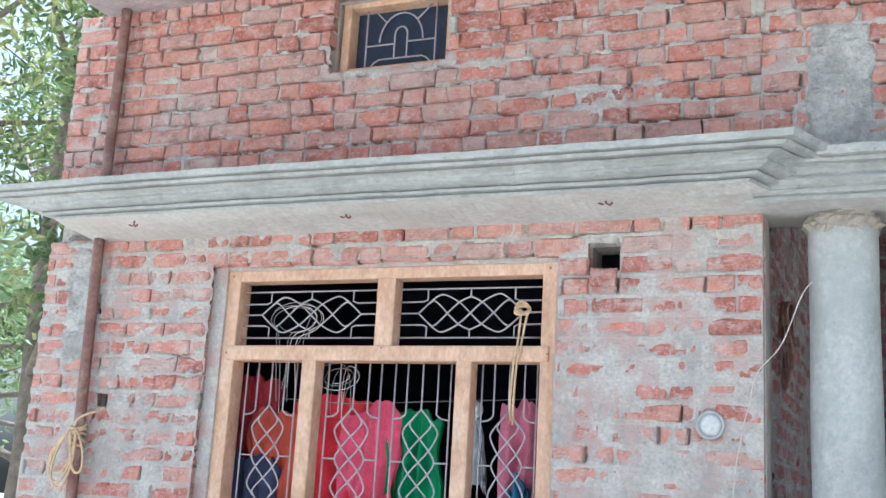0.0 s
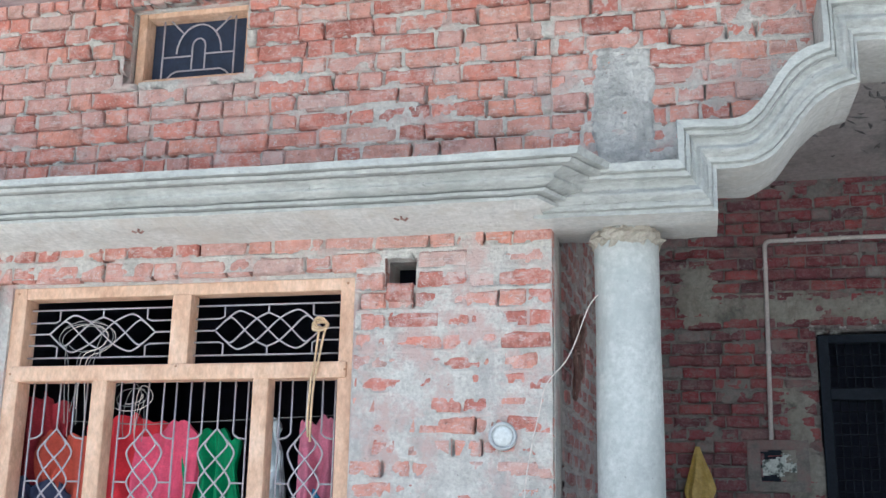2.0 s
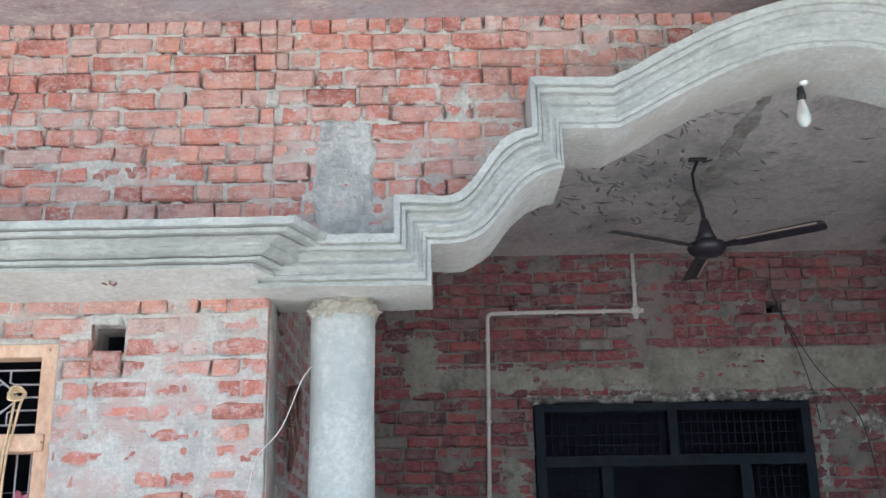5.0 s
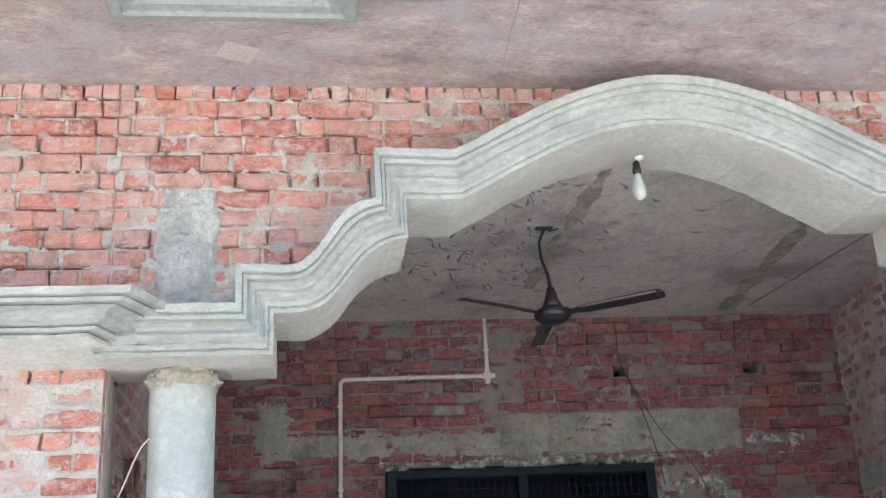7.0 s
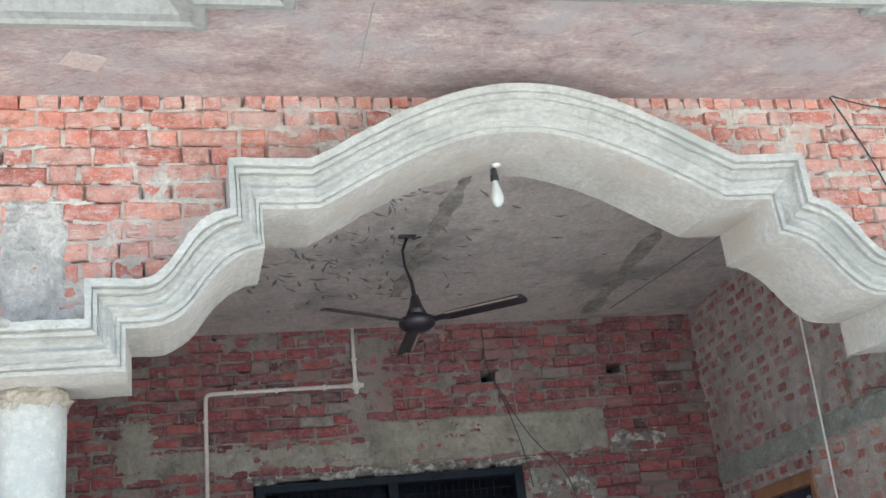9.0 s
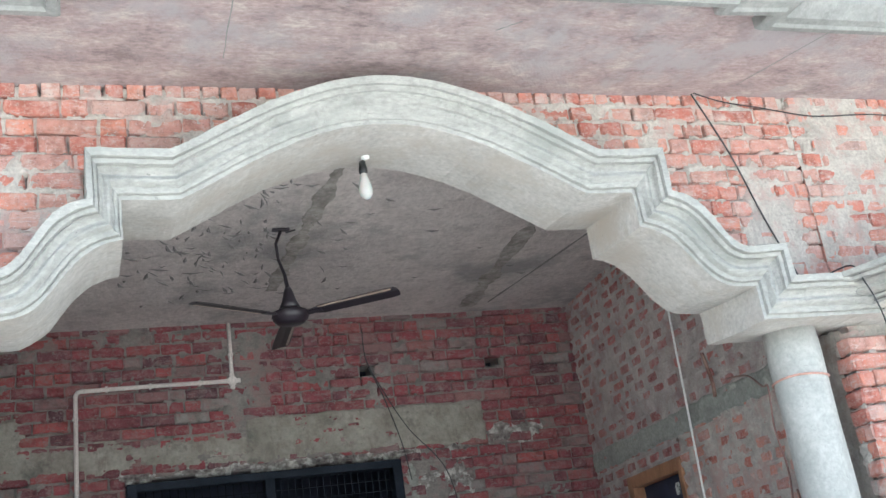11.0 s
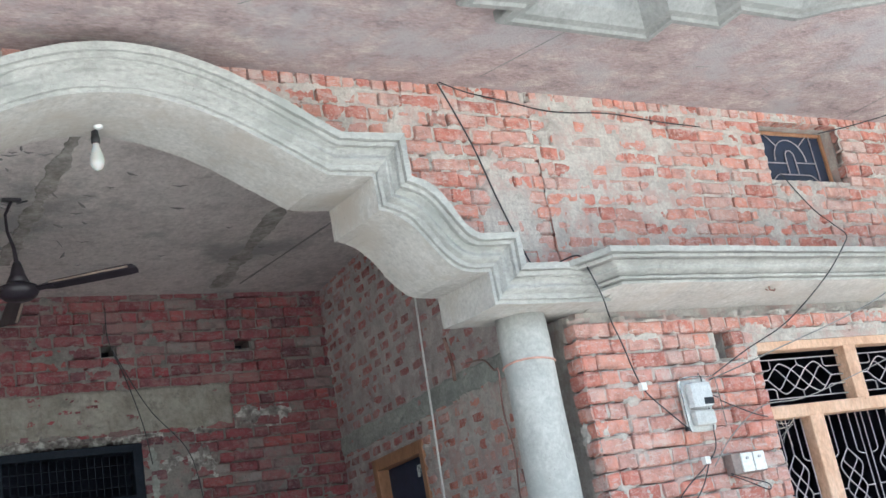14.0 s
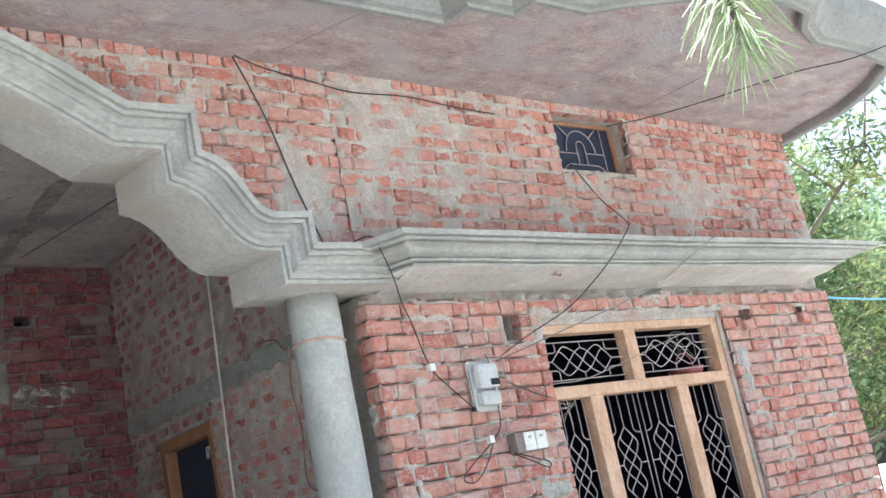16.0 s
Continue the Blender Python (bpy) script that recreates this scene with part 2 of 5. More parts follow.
def vnoise(x, y, scale, seed=1, octaves=4, gain=0.55):
    """Smooth noise from 0 to 1 at arrays of places."""
    out, amp, tot = np.zeros_like(x), 1.0, 0.0
    for k in range(octaves):
        g = lattice(seed + k)
        u, v = x * scale * 2**k + 57.3 * k, y * scale * 2**k + 31.7 * k
        i, j = np.floor(u).astype(int), np.floor(v).astype(int)
        a, b = u - i, v - j
        a, b = a * a * (3 - 2 * a), b * b * (3 - 2 * b)
        g00, g10 = g[i % 256, j % 256], g[(i + 1) % 256, j % 256]
        g01, g11 = g[i % 256, (j + 1) % 256], g[(i + 1) % 256, (j + 1) % 256]
        out += amp * (g00 * (1 - a) * (1 - b) + g10 * a * (1 - b) + g01 * (1 - a) * b + g11 * a * b)
        tot += amp
        amp *= gain
    return out / tot


def curve(p0, p1, p2, p3, n=10):
    """Points of a Bezier curve."""
    out = []
    for i in range(n + 1):
        t = i / n
        out.append(tuple((1 - t) ** 3 * a + 3 * t * (1 - t) ** 2 * b + 3 * t * t * (1 - t) * c + t**3 * d for a, b, c, d in zip(p0, p1, p2, p3)))
    return out


# ---- the plan ----
WALL, BACK, MID = 4.75, 8.336, 2.075          # front of the facade, back wall of the porch, middle of the arch
LEFT_END, RIGHT_END = -3.886, 8.87
PIER_L, PIER_R = -0.283, 4.345
SLAB = 4.0                                     # underside of the upper slab and of the porch ceiling
COURSE = 0.0862
WIN_L = (-2.86, -1.115, 1.25, 2.60)
WIN_R = (5.60, 7.425, 1.15, 2.56)
VENT_L = (-2.315, -1.69, 3.54, 3.93)
VENT_R = (6.13, 6.86, 3.545, 3.945)

ground = part("ground", Build().quad_grid([[(-60, y, 0), (60, y, 0)] for y in (-60, 60)]), M_GROUND)
tagged(ground, "bare dusty ground in front of the house", "ground", kind="structure")


# ---- arch: inner and outer line of its moulding, left half, mirrored ----
def arch_lines():
    inner = [(PIER_L - 0.05, 2.737), (0.05, 2.737), (0.377, 2.737), (0.377, 2.905)]
    outer = [(PIER_L - 0.05, 2.912), (0.0, 2.912), (0.237, 2.912), (0.237, 3.070)]
    inner += curve((0.46, 2.905), (0.69, 2.905), (0.66, 3.185), (0.923, 3.217), 12)
    outer += curve((0.43, 3.060), (0.585, 3.055), (0.575, 3.31), (0.785, 3.347), 12)
    inner += [(0.923, 3.388)]
    outer += [(0.785, 3.566)]
    for i in range(19):
        u = i / 18
        inner.append((1.155 + (MID - 1.155) * u, 3.388 + 0.352 * math.sin(math.pi / 2 * u) ** 1.06))
        outer.append((1.115 + (MID - 1.115) * u, 3.556 + 0.362 * math.sin(math.pi / 2 * u) ** 1.06))
    mirror = lambda line: line + [(2 * MID - x, z) for x, z in reversed(line[:-1])]  # noqa: E731
    return mirror(inner), mirror(outer)


INNER, OUTER = arch_lines()
# share of the way from the inner to the outer line, and depth
PROFILE = [(0, 4.588), (0.085, 4.584), (0.092, 4.589), (0.112, 4.587), (0.122, 4.568), (0.21, 4.560), (0.217, 4.566), (0.247, 4.565), (0.27, 4.560)]
PROFILE += [(0.27 + 0.37 * i / 10, 4.560 - 0.042 * (1 - math.cos(math.pi * i / 10)) / 2 - 0.018 * math.sin(2 * math.pi * i / 10)) for i in range(1, 11)]
PROFILE += [(0.647, 4.522), (0.673, 4.521), (0.684, 4.498), (0.77, 4.490), (0.777, 4.497), (0.803, 4.496), (0.812, 4.472), (0.985, 4.462), (1.0, 4.470)]


def wob(x, z, k=0.004):
    return k * (noise.noise((x * 7, z * 7, 3.1)) + 0.6 * noise.noise((x * 23, z * 23, 9.1)) + 0.35 * noise.noise((x * 61, z * 61, 5.3)))


def fine_lines():
    """The lines with extra points on the straight runs, so that hand-made unevenness shows."""
    a, b = [], []
    for k in range(len(INNER) - 1):
        n = max(1, int(math.dist(INNER[k], INNER[k + 1]) / 0.018))
        for i in range(n):
            t = i / n
            a.append(tuple(p + (q - p) * t for p, q in zip(INNER[k], INNER[k + 1])))
            b.append(tuple(p + (q - p) * t for p, q in zip(OUTER[k], OUTER[k + 1])))
    return a + [INNER[-1]], b + [OUTER[-1]]


fa, fb = fine_lines()
rows = []
for s, y in PROFILE:
    row = []
    for (ax, az), (bx, bz) in zip(fa, fb):
        x, z = ax + (bx - ax) * s, az + (bz - az) * s
        crown = max(0.0, 1 - abs(x - MID) / 0.95)
        worn = y + (4.588 - 0.123 * s - y) * 0.42 * crown ** 0.7
        row.append((x + wob(x + s, z, 0.004), worn + wob(x, z + s, 0.0045), z + wob(z + s, x, 0.004)))
    rows.append(row)
rows.append([(p[0], WALL + 0.03, p[2] + 0.012) for p in rows[-1]])
soffit_back = [(x, 5.10, z + 0.028 + wob(x, z, 0.006)) for x, z in fa]
soffit_mid = [(x, 4.8, z + 0.004 + wob(z, x, 0.005)) for x, z in fa]
back_top = [(x, 5.10, SLAB) for x, z in fa]
arch = part("arch_beam", Build().quad_grid(rows), M_CEMENT)
part("arch_soffit", Build().quad_grid([back_top, soffit_back, soffit_mid, rows[0]]), M_BEIGE, arch, "beige cement underside of the arch")
tagged(arch, "grey cement arched porch beam with stepped and scrolled moulding", "arch", kind="structure")


def arch_blocks(z):
    """The stretch of x at height z that the arch and its moulding take up, or None."""
    if z < 2.93:
        return PIER_L - 0.1, PIER_R + 0.1
    xs = [x for (x, h), (x2, h2) in zip(fb, fb[1:]) if (h - z) * (h2 - z) <= 0]
    if z > max(h for _, h in fb) or not xs:
        return None
    return min(xs), max(xs)


# ---- brick laying ----
def brick_shape(length, seed, h=0.0755, depth=0.07):
    """An uneven brick with worn edges: its front at y = 0, its middle at x = z = 0."""
    r = random.Random(seed)
    us, ws = (0, 0.05, 0.5, 0.95, 1), (0, 0.13, 0.87, 1)
    vs, fs = [], []
    for j, w in enumerate(ws):
        for i, u in enumerate(us):
            rim = i in (0, 4) or j in (0, 3)
            x = (u - 0.5) * length + r.uniform(-1, 1) * (0.005 if rim else 0.004)
            z = (w - 0.5) * h + r.uniform(-1, 1) * (0.0035 if rim else 0.002)
            y = r.uniform(0.005, 0.015) if rim else r.uniform(-0.003, 0.004)
            vs.append((x, y, z))
    for j in range(3):
        for i in range(4):
            a = j * 5 + i
            fs.append((a, a + 1, a + 6, a + 5))
    ring = [0, 1, 2, 3, 4, 9, 14, 19, 18, 17, 16, 15, 10, 5]
    o = len(vs)
    for k in ring:
        x, y, z = vs[k]
        vs.append((x, depth, z))
    for k in range(14):
        a, b = ring[k], ring[(k + 1) % 14]
        fs.append((b, a, o + k, o + (k + 1) % 14))
    return np.array(vs), fs


LONG, SHORT, UPRIGHT = 0.226, 0.108, 0.073
SHAPES = {n: [brick_shape(n, 50 + k) for k in range(7)] for n in (LONG, SHORT)}
MESHES = {}


def brick_mesh(n, k, material):
    key = (n, k, material.name)
    if key not in MESHES:
        vs, fs = SHAPES[n][k]
        me = bpy.data.meshes.new("brick")
        me.from_pydata([tuple(v) for v in vs], [], fs)
        me.materials.append(material)
        MESHES[key] = me
    return MESHES[key]


def brick_wall(wall, m, width, z0, z1, blocked, material, mortar, seed, smear=0.35, near=None, parts=290, header=0.0, voids=0.5, wide=0.10, daubs=(), spaced=False, on_edge=False):
    """Lays bricks and their mortar bed on a wall. m: pose of the wall's front (x along it, y into it, z up).
    blocked(z): stretches (x0, x1) with no brick at that height. smear: how much mortar lies over the bricks.
    daubs: places (x, z, half width, half height, amount) where more of it was left.
    spaced: half bricks with mortared gaps between them, staggered; on_edge: the top course stands on edge."""
    r = random.Random(seed)
    laid, joints = [], []
    n = int(round((z1 - z0) / COURSE))
    shift = 0.0
    for c in range(n):
        zc = z0 + (c + 0.5) * COURSE
        if zc > z1:
            break
        gaps = sorted(blocked(zc))
        free, at = [], 0.0
        for a, b in gaps:
            if a > at:
                free.append((at, min(a, width)))
            at = max(at, b)
        if at < width:
            free.append((at, width))
        style = r.random()
        kind = "headers" if style < header else ("stretchers" if style < header + 0.12 else "mixed")
        shift = (shift + 0.115 + r.uniform(-0.03, 0.03)) % 0.36 if not spaced else 0.108 * (c % 2) + r.uniform(0, 0.03)
        x, turn = -shift, c % 2
        while x < width:
            if on_edge and c == n - 1:
                size = UPRIGHT
            elif kind == "headers" or spaced:
                size = SHORT
            elif kind == "stretchers":
                size = LONG
            else:
                size = LONG if turn % 2 else SHORT
                if r.random() < 0.12:
                    size = LONG if size == SHORT else SHORT
            turn += 1
            length = size * (r.uniform(1.0, 1.35) if spaced else r.uniform(0.95, 1.05))
            a, b = x, x + length
            if spaced:
                x = b + r.uniform(0.06, 0.11)
                if r.random() < 0.12:
                    continue
            else:
                x = b + r.uniform(0.006, 0.016)
                joints.append(((b + x) / 2, zc))
            for f0, f1 in free:
                a2, b2 = max(a, f0 + 0.003), min(b, f1 - 0.003)
                if b2 - a2 > 0.035:
                    base = LONG if b2 - a2 > 0.16 else SHORT
                    laid.append(((a2 + b2) / 2, zc + r.uniform(-0.0035, 0.0035), (b2 - a2) / base, base, r.randrange(7), r.uniform(-0.007, 0.006), r.uniform(-1.0, 1.0), r.uniform(0.92, 1.05) * (0.76 if spaced else 1.0), r.uniform(-1.6, 1.6)))
    mid = near if near is not None else width / 2
    laid.sort(key=lambda b: abs(b[0] - mid) + 0.4 * abs(b[1] - 2.9))
    vs, fs, off = [], [], 0
    for i, (x, z, sx, base, k, out, tilt, sz, yaw) in enumerate(laid):
        pm = m @ Matrix.LocRotScale((x, out, z), Euler((0, radians(tilt), radians(yaw))), (sx, 1, sz))
        if i < parts:
            ob = new("brick", brick_mesh(base, k, material))
            ob.parent = wall
            ob.matrix_world = pm
        else:
            sv, sf = SHAPES[base][k]
            a = np.array(pm)
            vs.append(sv @ a[:3, :3].T + a[:3, 3])
            fs += [tuple(off + q for q in f) for f in sf]
            off += len(sv)
    if vs:
        me = bpy.data.meshes.new("brickwork")
        me.from_pydata(np.concatenate(vs).tolist(), [], fs)
        me.materials.append(material)
        ob = new("brickwork", me)
        ob.parent = wall
        tagged(ob, kind="stuff")
    # the mortar bed: an uneven sheet, here over the bricks, there raked out below them
    steps = np.array([0.0, 0.012, 0.03, 0.048, 0.066, 0.0735, 0.0775, 0.0815, 0.0845])
    zs = np.concatenate([z0 + c * COURSE + steps + (COURSE - 0.0755) / 2 for c in range(-1, n)] + [[z1]])
    phase = np.tile(np.arange(9), n + 1)
    phase = np.append(phase, 0)
    keep = (zs >= z0 - 0.02) & (zs <= z1)
    zs, phase = zs[keep], phase[keep]
    xs = np.linspace(0, width, max(2, int(width / 0.0105)))
    gx, gz = np.meshgrid(xs, zs)
    cover = 0.34 * vnoise(gx + seed * 13.7, gz + seed * 5.1, 1.6, seed, 3, 0.6) + 0.66 * vnoise(gx + seed * 3.7, gz * 1.3, 8.5, seed + 40, 4, 0.62)
    rough = vnoise(gx + seed * 3.3, gz, 22, seed + 9, 3, 0.6)
    crack = vnoise(gx + seed * 7.7, gz * 2, 9, seed + 20, 4, 0.8)
    rel = ((gz - z0) % COURSE) / COURSE * 2 - 1
    cover = cover + wide * (np.abs(rel) ** 2.5 - 0.35)
    for dx, dz, du, dw, amount in daubs:
        cover = cover + amount * np.exp(-(((gx - dx) / du) ** 4) - ((gz - dz) / dw) ** 4)
    cover = cover + 0.13 * (vnoise(gx + seed, gz * 1.2, 30, seed + 60, 3, 0.7) - 0.5)
    over = np.clip((cover - (0.68 - 0.36 * smear)) / 0.045, 0, 1)
    depth = 0.0105 + 0.016 * (rough - 0.5) - over * (0.0145 + 0.016 * (rough - 0.5))
    ph = phase[:, None] * np.ones_like(gx)
    depth += np.where(((ph >= 7) | (ph == 0)) & (crack > 1 - voids) & (over < 0.8), 0.05, 0.0)
    for x, z in joints:
        if r.random() < 0.75 * voids:
            i = int(round(x / width * (len(xs) - 1)))
            rows_at = np.where(np.abs(zs - z) < 0.034)[0]
            if 0 <= i < len(xs) and len(rows_at) and over[rows_at[len(rows_at) // 2], i] < 0.6:
                depth[rows_at, i] += 0.045
    depth += np.where((ph >= 5) & (ph < 7), 0.002, 0.0)
    wv = np.array(m)
    pts = np.stack([gx, depth, gz], -1) @ wv[:3, :3].T + wv[:3, 3]
    ok = np.ones((len(zs) - 1, len(xs) - 1), bool)
    cx, cz = (xs[1:] + xs[:-1]) / 2, (zs[1:] + zs[:-1]) / 2
    for j, z in enumerate(cz):
        for a, b in blocked(z):
            ok[j, (cx > a + 0.002) & (cx < b - 0.002)] = False
    idx = np.arange(len(zs) * len(xs)).reshape(len(zs), len(xs))
    quads = np.stack([idx[:-1, :-1], idx[:-1, 1:], idx[1:, 1:], idx[1:, :-1]], -1)[ok]
    me = bpy.data.meshes.new("mortar_bed")
    me.from_pydata(pts.reshape(-1, 3).tolist(), [], quads.tolist())
    me.materials.append(mortar)
    me.shade_smooth()
    bed = new("mortar_bed", me)
    bed.parent = wall
    tagged(bed, kind="stuff")


def wall_core(name, label, x0, x1, y0, y1, z0, z1, openings, material):
    """The body of a wall along x, with openings that go through it."""
    xs = sorted({x0, x1, *(a for o in openings for a in o[:2])})
    zs = sorted({z0, z1, *(a for o in openings for a in o[2:])})
    b = Build()
    for za, zb in zip(zs, zs[1:]):
        start = None
        for xa, xb in zip(xs, xs[1:]):
            mx, mz = (xa + xb) / 2, (za + zb) / 2
            hole = any(o[0] < mx < o[1] and o[2] < mz < o[3] for o in openings)
            if not hole and start is None:
                start = xa
            if start is not None and (hole or xb == xs[-1]):
                b.box(start, xa if hole else xb, y0, y1, za, zb)
                start = None
    return tagged(part(name, b, material), label, "wall", kind="structure")


def holes(x0, *rects):
    return lambda z: [(a - x0, b - x0) for a, b, lo, hi in rects if lo < z < hi]


CORE = WALL + 0.075
PUT_L = [(-0.99, -0.845, 2.525, 2.64), (-3.47, -3.40, 1.905, 1.965), (-3.575, -3.50, 2.37, 2.47)]
PUT_R = [(5.30, 5.42, 2.43, 2.60), (7.62, 7.78, 2.44, 2.56), (8.36, 8.47, 2.45, 2.55)]
wall_left = wall_core("wall_left", "red brick house wall with grey mortar smeared over it", LEFT_END, PIER_L, CORE, 4.98, 0, SLAB, [WIN_L, VENT_L] + PUT_L, M_MORTAR)
wall_right = wall_core("wall_right", "red brick house wall with raked mortar joints", PIER_R + 0.075, RIGHT_END, CORE, 4.98, 0, SLAB, [WIN_R, VENT_R] + PUT_R, M_MORTAR)
wall_arch = tagged(new("wall_arch"), "red brick wall above the porch arch", "wall", kind="structure")


def facade(x0):
    return pose(x0, WALL, 0)


M_JAMB = surface("rough_jamb_plaster", [(0.3, (0.31, 0.285, 0.255)), (0.5, (0.42, 0.395, 0.36)), (0.7, (0.53, 0.495, 0.45))], 6, 0.92, 45, 1.0, 0.014, (0.30, 0.24, 0.20), 4.0, streak=(0.36, 0.33, 0.30))
M_COLLAR = surface("tan_mortar", [(0.3, (0.34, 0.295, 0.24)), (0.7, (0.51, 0.46, 0.39))], 20, 0.92, 70, 1.0, 0.012)


# ---- columns, cornices, slab, porch ----
def column(x):
    b = Build().lathe([(0.131 + 0.002 * math.sin(i * 2.1), z) for i, z in enumerate((0, 0.5, 1.0, 1.5, 2.0, 2.3, 2.5, 2.62, 2.75))], (x, 4.88, 0), 40)
    ob = part("porch_column", b, M_COLUMN, smooth=True)
    tagged(ob, "round grey cement column carrying the porch arch", "column", "porch columns")
    if x > 2:
        return ob
    ring = Build()
    rows = []
    for i in range(6):
        row = []
        for j in range(41):
            w = 2 * math.pi * j / 40
            rr = 0.128 + 0.02 * math.sin(math.pi * i / 5) + 0.022 * noise.noise((math.cos(w) * 5 + x, math.sin(w) * 5, i * 1.3)) + 0.012 * noise.noise((math.cos(w) * 13 + x, math.sin(w) * 13, i * 2.3))
            row.append((x + rr * math.cos(w), 4.88 + rr * math.sin(w), 2.668 + 0.072 * i / 5 + (0.03 * noise.noise((math.cos(w) * 4, math.sin(w) * 4, x)) if i == 0 else 0)))
        rows.append(row)
    part("mortar_collar", ring.quad_grid(rows), M_COLLAR, ob, "rough mortar packed round the column's head")
    return ob


column(0.008)
column(4.105)


def cornice(name, x_in, x_out_bottom, x_out_top, label):
    """A projecting moulded ledge: bottom edge, top edge, a return at its inner end, a raked outer end. Share of height, depth."""
    prof = [(0.0, 4.43), (0.09, 4.425), (0.095, 4.442), (0.125, 4.440), (0.13, 4.400), (0.21, 4.392), (0.215, 4.412), (0.25, 4.410), (0.27, 4.395)]
    prof += [(0.27 + 0.36 * i / 10, 4.395 - 0.085 * (1 - math.cos(math.pi * i / 10)) / 2 - 0.022 * math.sin(2 * math.pi * i / 10)) for i in range(1, 11)]
    prof += [(0.635, 4.330), (0.665, 4.330), (0.67, 4.284), (0.765, 4.276), (0.77, 4.298), (0.80, 4.298), (0.805, 4.254), (0.985, 4.246), (1.0, 4.256)]
    sgn = 1 if x_out_bottom < x_in else -1
    zb, zt = 2.775, 2.915
    rows = []
    for s, y in prof:
        lean = 4.43 - y
        xi = x_in + sgn * lean
        xo = x_out_bottom + (x_out_top - x_out_bottom) * lean / 0.18
        z = zb + (zt - zb) * s
        n = 220
        row = [(xo + sgn * 0.05, 4.78, z)]
        for i in range(n + 1):
            x = xo + (xi - xo) * i / n
            row.append((x, y + wob(x, z + s, 0.004), z + wob(x, z, 0.0028) + 0.004 * math.sin(x * 1.7)))
        for u in (0.06, 0.25, 0.5, 0.75, 1.0):
            row.append((xi + sgn * 0.11 * u + wob(u, s, 0.003), y + 0.25 * u, z + wob(s, u, 0.002)))
        rows.append(row)
    top = [(p[0], 4.79, p[2] + 0.02) for p in rows[-1]]
    under = [(min(max(p[0], min(x_in, x_out_bottom)), max(x_in, x_out_bottom)), max(4.52, min(p[1], 4.79)), 2.757 + wob(p[0], 1, 0.006)) for p in rows[0]]
    wallside = [(p[0], 4.79, 2.733) for p in under]
    ob = part(name, Build().quad_grid(rows + [top]), M_CEMENT)
    part("cornice_soffit", Build().quad_grid([wallside, under, rows[0]]), M_BEIGE, ob, "beige cement underside of the cornice")
    return tagged(ob, label, "cornice", kind="structure")


cornice("cornice_left", -0.295, -3.58, -3.95, "moulded grey cement cornice over the window")
cornice("cornice_right", 4.445, 8.55, 9.0, "moulded grey cement cornice over the window")

# upper slab with a stepped moulded edge hanging below it
EDGE = [(-3.7, 3.98), (-0.22, 3.98), (-0.22, 4.13), (0.715, 4.13), (0.715, 3.975), (1.04, 3.975), (1.04, 3.87)]
EDGE += [(3.42, 3.86), (3.42, 3.92), (3.69, 3.90), (3.69, 4.02), (4.62, 4.02), (4.62, 3.83), (4.94, 3.83), (4.94, 3.67), (5.31, 3.67), (5.47, 3.54), (5.85, 3.33), (6.15, 3.22), (6.45, 3.17), (6.70, 3.20), (6.90, 3.34), (7.2, 3.45), (7.7, 3.44), (8.24, 3.50), (8.55, 3.82), (8.78, 4.19), (8.9, 4.8)]
slab = Build()
for (xa, ya), (xb, yb) in zip(EDGE, EDGE[1:]):
    if abs(xb - xa) > 1e-4:
        slab.quad_grid([[(xa, ya - 0.05, SLAB), (xb, yb - 0.05, SLAB)], [(xa, 5.0, SLAB), (xb, 5.0, SLAB)]])
slab.box(-3.7, 8.88, 4.25, 8.9, SLAB + 0.012, SLAB + 0.13)
upper_slab = tagged(part("upper_slab", slab, M_SOFFIT), "upper slab with a pink dusty cement underside", "slab", kind="structure")
rows = []
for s, d in ((0.06, 0.0), (0.0, 0.0), (-0.015, -0.012), (-0.02, -0.05), (-0.005, -0.06), (0.0, -0.10), (0.05, -0.16), (0.12, -0.19), (0.13, -0.22), (0.25, -0.24)):
    row = []
    for k, (x, y) in enumerate(EDGE):
        a = Vector(EDGE[max(0, k - 1)])
        c = Vector(EDGE[min(len(EDGE) - 1, k + 1)])
        p = Vector((x, y))
        n1, n2 = (p - a), (c - p)
        n1 = Vector((-n1.y, n1.x)).normalized() if n1.length > 0 else None
        n2 = Vector((-n2.y, n2.x)).normalized() if n2.length > 0 else None
        n1, n2 = n1 or n2, n2 or n1
        nn = (n1 + n2)
        nn = nn / max(0.6, nn.dot(n1)) if nn.length > 0.1 else n1
        q = p + nn * d
        row.append((q.x, q.y, 3.945 + s))
    rows.append(row)
tagged(part("slab_edge_moulding", Build().quad_grid(rows), M_WEATHERED), "stepped grey cement moulding along the slab's edge", "cornice", kind="structure")

for sx, sy, ex, ey in ((1.35, 4.0, 1.36, 4.50), (3.98, 4.62, 4.20, 4.05), (6.95, 4.72, 7.0, 3.9), (0.30, 4.0, 0.32, 4.18), (5.2, 4.3, 5.32, 4.28), (5.9, 4.45, 6.0, 4.5), (2.5, 4.2, 2.6, 4.12)):
    seam = [(sx + (ex - sx) * k / 9 + 0.006 * noise.noise((k, sx, 2)), sy + (ey - sy) * k / 9 + 0.006 * noise.noise((k, sx, 7)), SLAB) for k in range(10)]
    part("board_seam", Build().tube(seam, [0.002 + 0.003 * abs(noise.noise((k * 0.9, sx, 1))) for k in range(10)], 5), M_WEATHERED, upper_slab)

